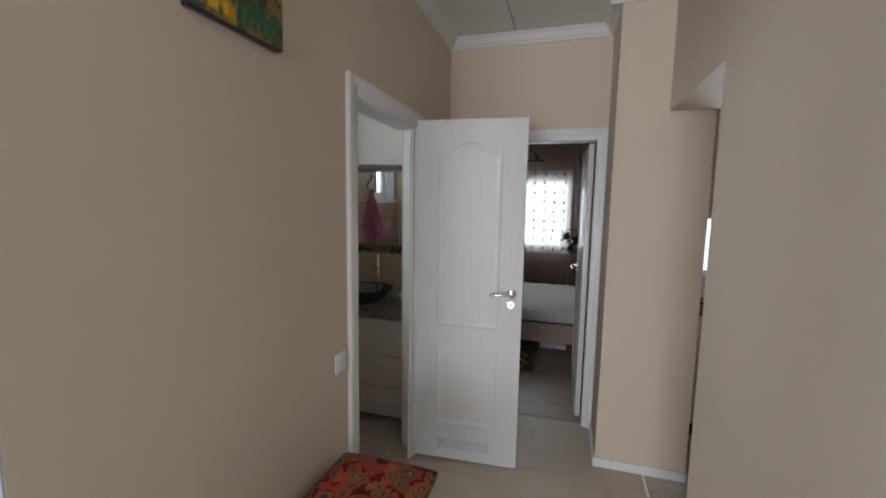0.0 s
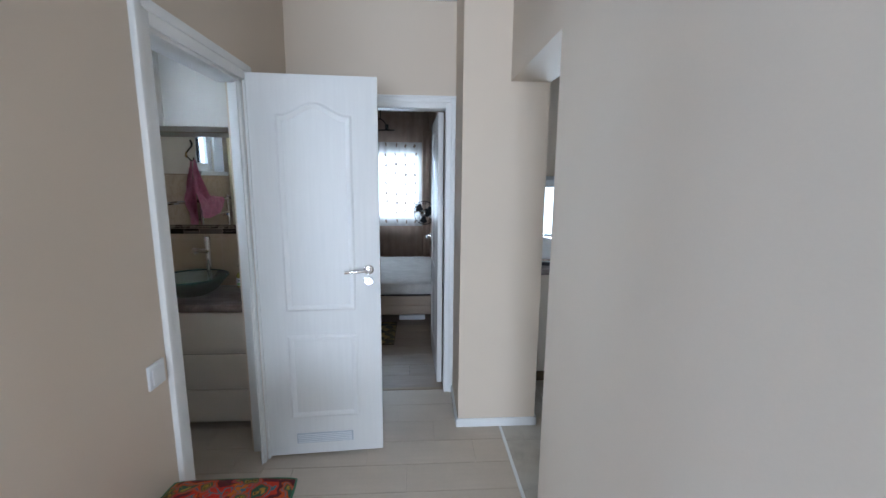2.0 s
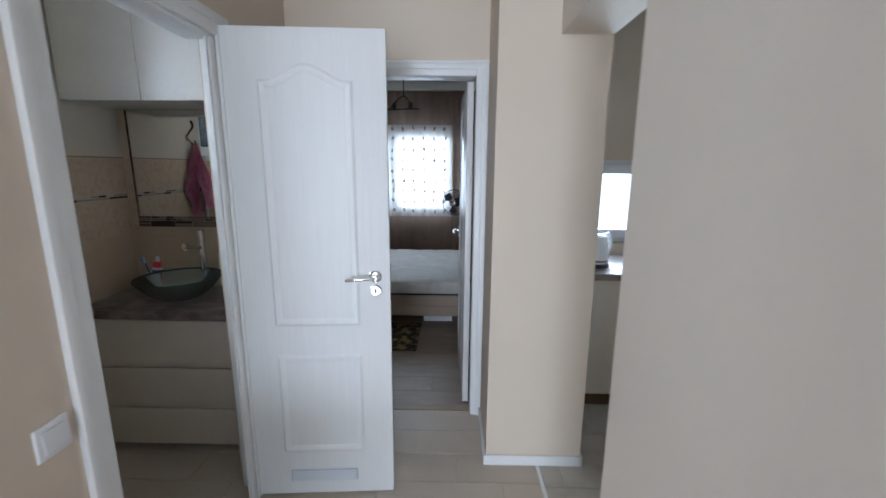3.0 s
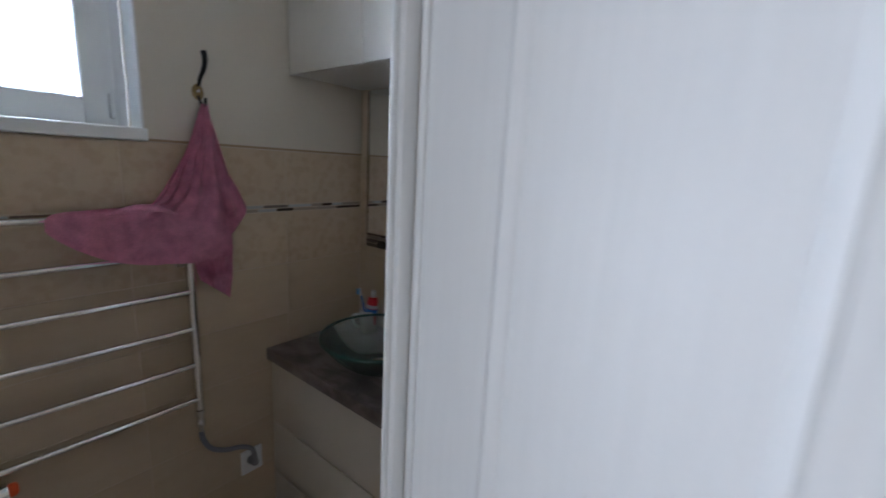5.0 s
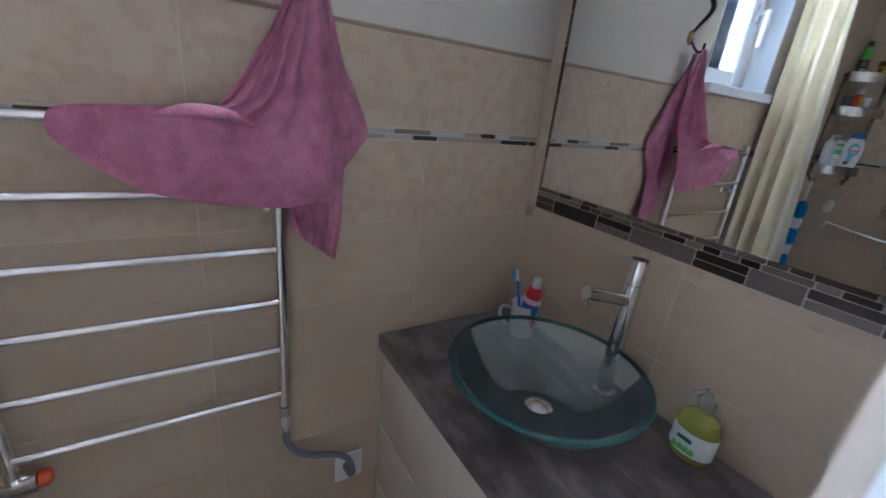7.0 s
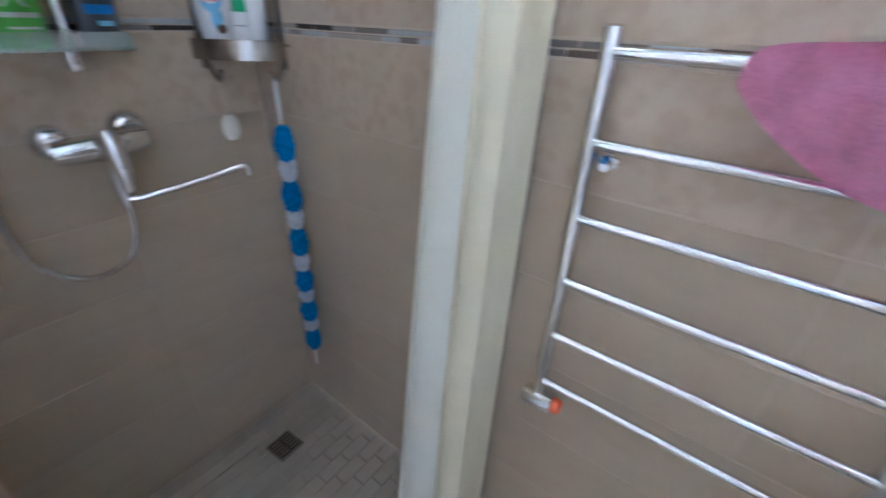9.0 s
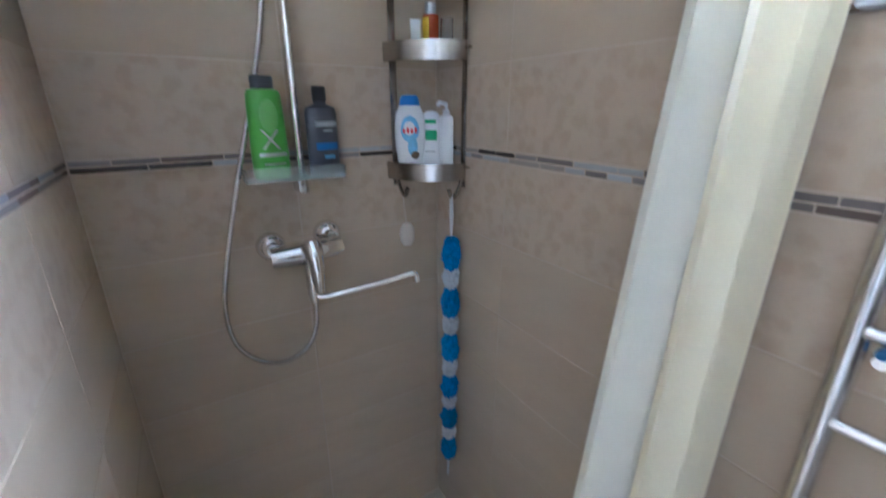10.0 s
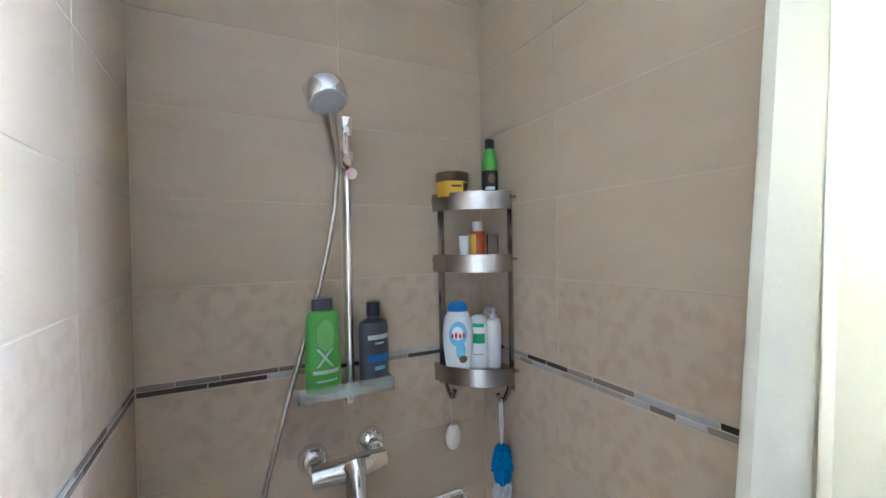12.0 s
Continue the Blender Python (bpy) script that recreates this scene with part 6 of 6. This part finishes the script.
def mosaic(parent, axis, face, out, a0, a1, rows, seed, least=0.035, most=0.11, material=None):
    """Rows of slim mosaic pieces: rows of (z0, z1)."""
    rnd = random.Random(seed)
    cells = []
    for z0, z1 in rows:
        a = a0
        while a < a1 - 0.004:
            w = min(rnd.choice((0.5, 0.7, 1.0, 1.0)) * most, a1 - a)
            if a1 - a - w < least * 0.6:
                w = a1 - a
            t = 0.0092
            lo = face - t if out > 0 else face
            if axis == "y":
                cells.append((lo, a + 0.0008, z0 + 0.0006, t, w - 0.0016, z1 - z0 - 0.0012))
            else:
                cells.append((a + 0.0008, lo, z0 + 0.0006, w - 0.0016, t, z1 - z0 - 0.0012))
            a += w
    pieces(parent, "mosaic_piece", cells, material or M_MOSAIC, bevelled)


STRIP = ((1.319, 1.331), (1.332, 1.344))
# grout beds under the tiles of the window wall and the partition
setting("grout_bed_west", [(-1.0098, -1.0007, 1.56, 2.36, 0, 2.45), (-1.0098, -1.0007, 2.36, 3.755, 0, 1.541)], M_TGROUT, "pale grout between the wall tiles", "grout")
setting("grout_bed_south", [(-0.9995, -0.1605, 1.5602, 1.5693, 0, 2.45)], M_TGROUT, "pale grout between the wall tiles", "grout")
setting("grout_bed_partition", [(-0.1593, -0.1502, 1.56, 2.304, 0, 2.45)], M_TGROUT, "pale grout between the wall tiles", "grout")
setting("trim_tile_edge", [(-1.003, -0.9975, 2.36, 2.4495, 1.542, 1.550), (-1.003, -0.9975, 2.950, 3.745, 1.542, 1.550)], M_TRIMTILE, "thin brown edge on top of the tiles", "trim", 0.001)
wall_tiles(wall_bath_west, "y", BW, 1, 1.572, 2.36, 1.883, 2.45)
wall_tiles(wall_bath_west, "y", BW, 1, 2.362, 3.742, 2.383, 1.541)
mosaic(wall_bath_west, "y", BW + 0.0005, 1, 1.572, 3.742, STRIP, 4, most=0.10)
wall_tiles(wall_bath_south, "x", 1.57, 1, -0.998, -0.162, -0.587, 2.45)
mosaic(wall_bath_south, "x", 1.5705, 1, -0.998, -0.162, STRIP, 9, most=0.12)
wall_tiles(wall_hall_left, "y", BE, -1, 1.572, 2.302, 1.89, 2.45)
mosaic(wall_hall_left, "y", BE - 0.0005, -1, 1.572, 2.302, STRIP, 14, most=0.10)
wall_tiles(wall_bath_north, "x", BN, -1, -0.998, -0.120, -0.50, 1.149, None, 0.70)
wall_tiles(wall_bath_north, "x", BN, -1, -0.998, -0.961, -1.5, 1.541, None, 1.11)
# dark mosaic border round the mirror: a row of large and paired blocks, two slim rows, two slim columns
rnd = random.Random(21)
cells = []
x, pair = -0.960, True
while x < -0.125:
    w = min(rnd.choice((0.07, 0.10)) if pair else rnd.choice((0.09, 0.15)), -0.121 - x)
    if pair:
        cells += [(x + 0.001, BN - 0.001, z, w - 0.002, 0.0092, 0.0172) for z in (1.150, 1.1685)]
    else:
        cells.append((x + 0.001, BN - 0.001, 1.150, w - 0.002, 0.0092, 0.0357))
    x, pair = x + w, not pair
for z in (1.1870, 1.2000):
    x = -0.960
    while x < -0.125:
        w = min(rnd.choice((0.035, 0.05, 0.08)), -0.121 - x)
        cells.append((x + 0.001, BN - 0.001, z, w - 0.002, 0.0092, 0.0118))
        x += w
for x in (-0.9595, -0.9470):
    z = 1.2125
    while z < 1.80:
        h = min(rnd.choice((0.05, 0.08, 0.12)), 1.808 - z)
        cells.append((x, BN - 0.0012, z + 0.0006, 0.0116, 0.009, h - 0.0014))
        z += h
pieces(wall_bath_north, "mosaic_piece", cells, M_MOSAICD, bevelled)
setting("grout_bed_north", [(-0.9995, -0.120, 3.7457, 3.7549, 0.70, 1.81)], M_TGROUT, "pale grout round the mirror border", "grout")


def floor_pieces(parent, name, x0, x1, y0, y1, length, width, material, seed, top=0.0, start=0.0, along="x", gap=0.0016, thick=0.006):
    rnd = random.Random(seed)
    cells = []
    v, k = (y0, y1)[0] if along == "x" else x0, 0
    hi_v, lo_u, hi_u = (y1, x0, x1) if along == "x" else (x1, y0, y1)
    while v < hi_v - 0.01:
        w = min(width, hi_v - v)
        u = lo_u - ((start + k * length * 0.37) % length)
        while u < hi_u - 0.01:
            a, b = max(u, lo_u), min(u + length, hi_u)
            if b - a > 0.02:
                if along == "x":
                    cells.append((a + gap / 2, v + gap / 2, top - thick, b - a - gap, w - gap, thick))
                else:
                    cells.append((v + gap / 2, a + gap / 2, top - thick, w - gap, b - a - gap, thick))
            u += length
        v += width
        k += 1
    pieces(parent, name, cells, material, bevelled)


floor_pieces(floor_hall, "floor_tile", 0.0, 1.328, 0.92, 3.722, 0.60, 0.20, M_FLOOR, 1, 0.0, 0.24)
floor_pieces(floor_hall, "floor_tile", -2.2, 1.328, -1.8, 0.92, 0.60, 0.20, M_FLOOR, 2, 0.0, 0.1)
floor_pieces(floor_hall, "floor_tile", -1.0, 0.0, 2.30, 3.745, 0.60, 0.20, M_FLOOR, 3, -0.0005, 0.3)
floor_pieces(floor_kit, "floor_tile", 1.345, 4.1, 1.5, 4.29, 0.40, 0.40, M_KITFLOOR, 4, 0.0, 0.1)
floor_pieces(floor_bed, "floor_board", -1.0, 1.49, 3.758, 6.89, 1.2, 0.19, M_LAMINATE, 5, 0.0, 0.2)
floor_pieces(floor_shower, "floor_tile", -0.998, -0.162, 1.572, 2.296, 0.10, 0.05, M_SHOWERTILE, 6, -0.0015, 0.0, "x", 0.003, 0.0065)
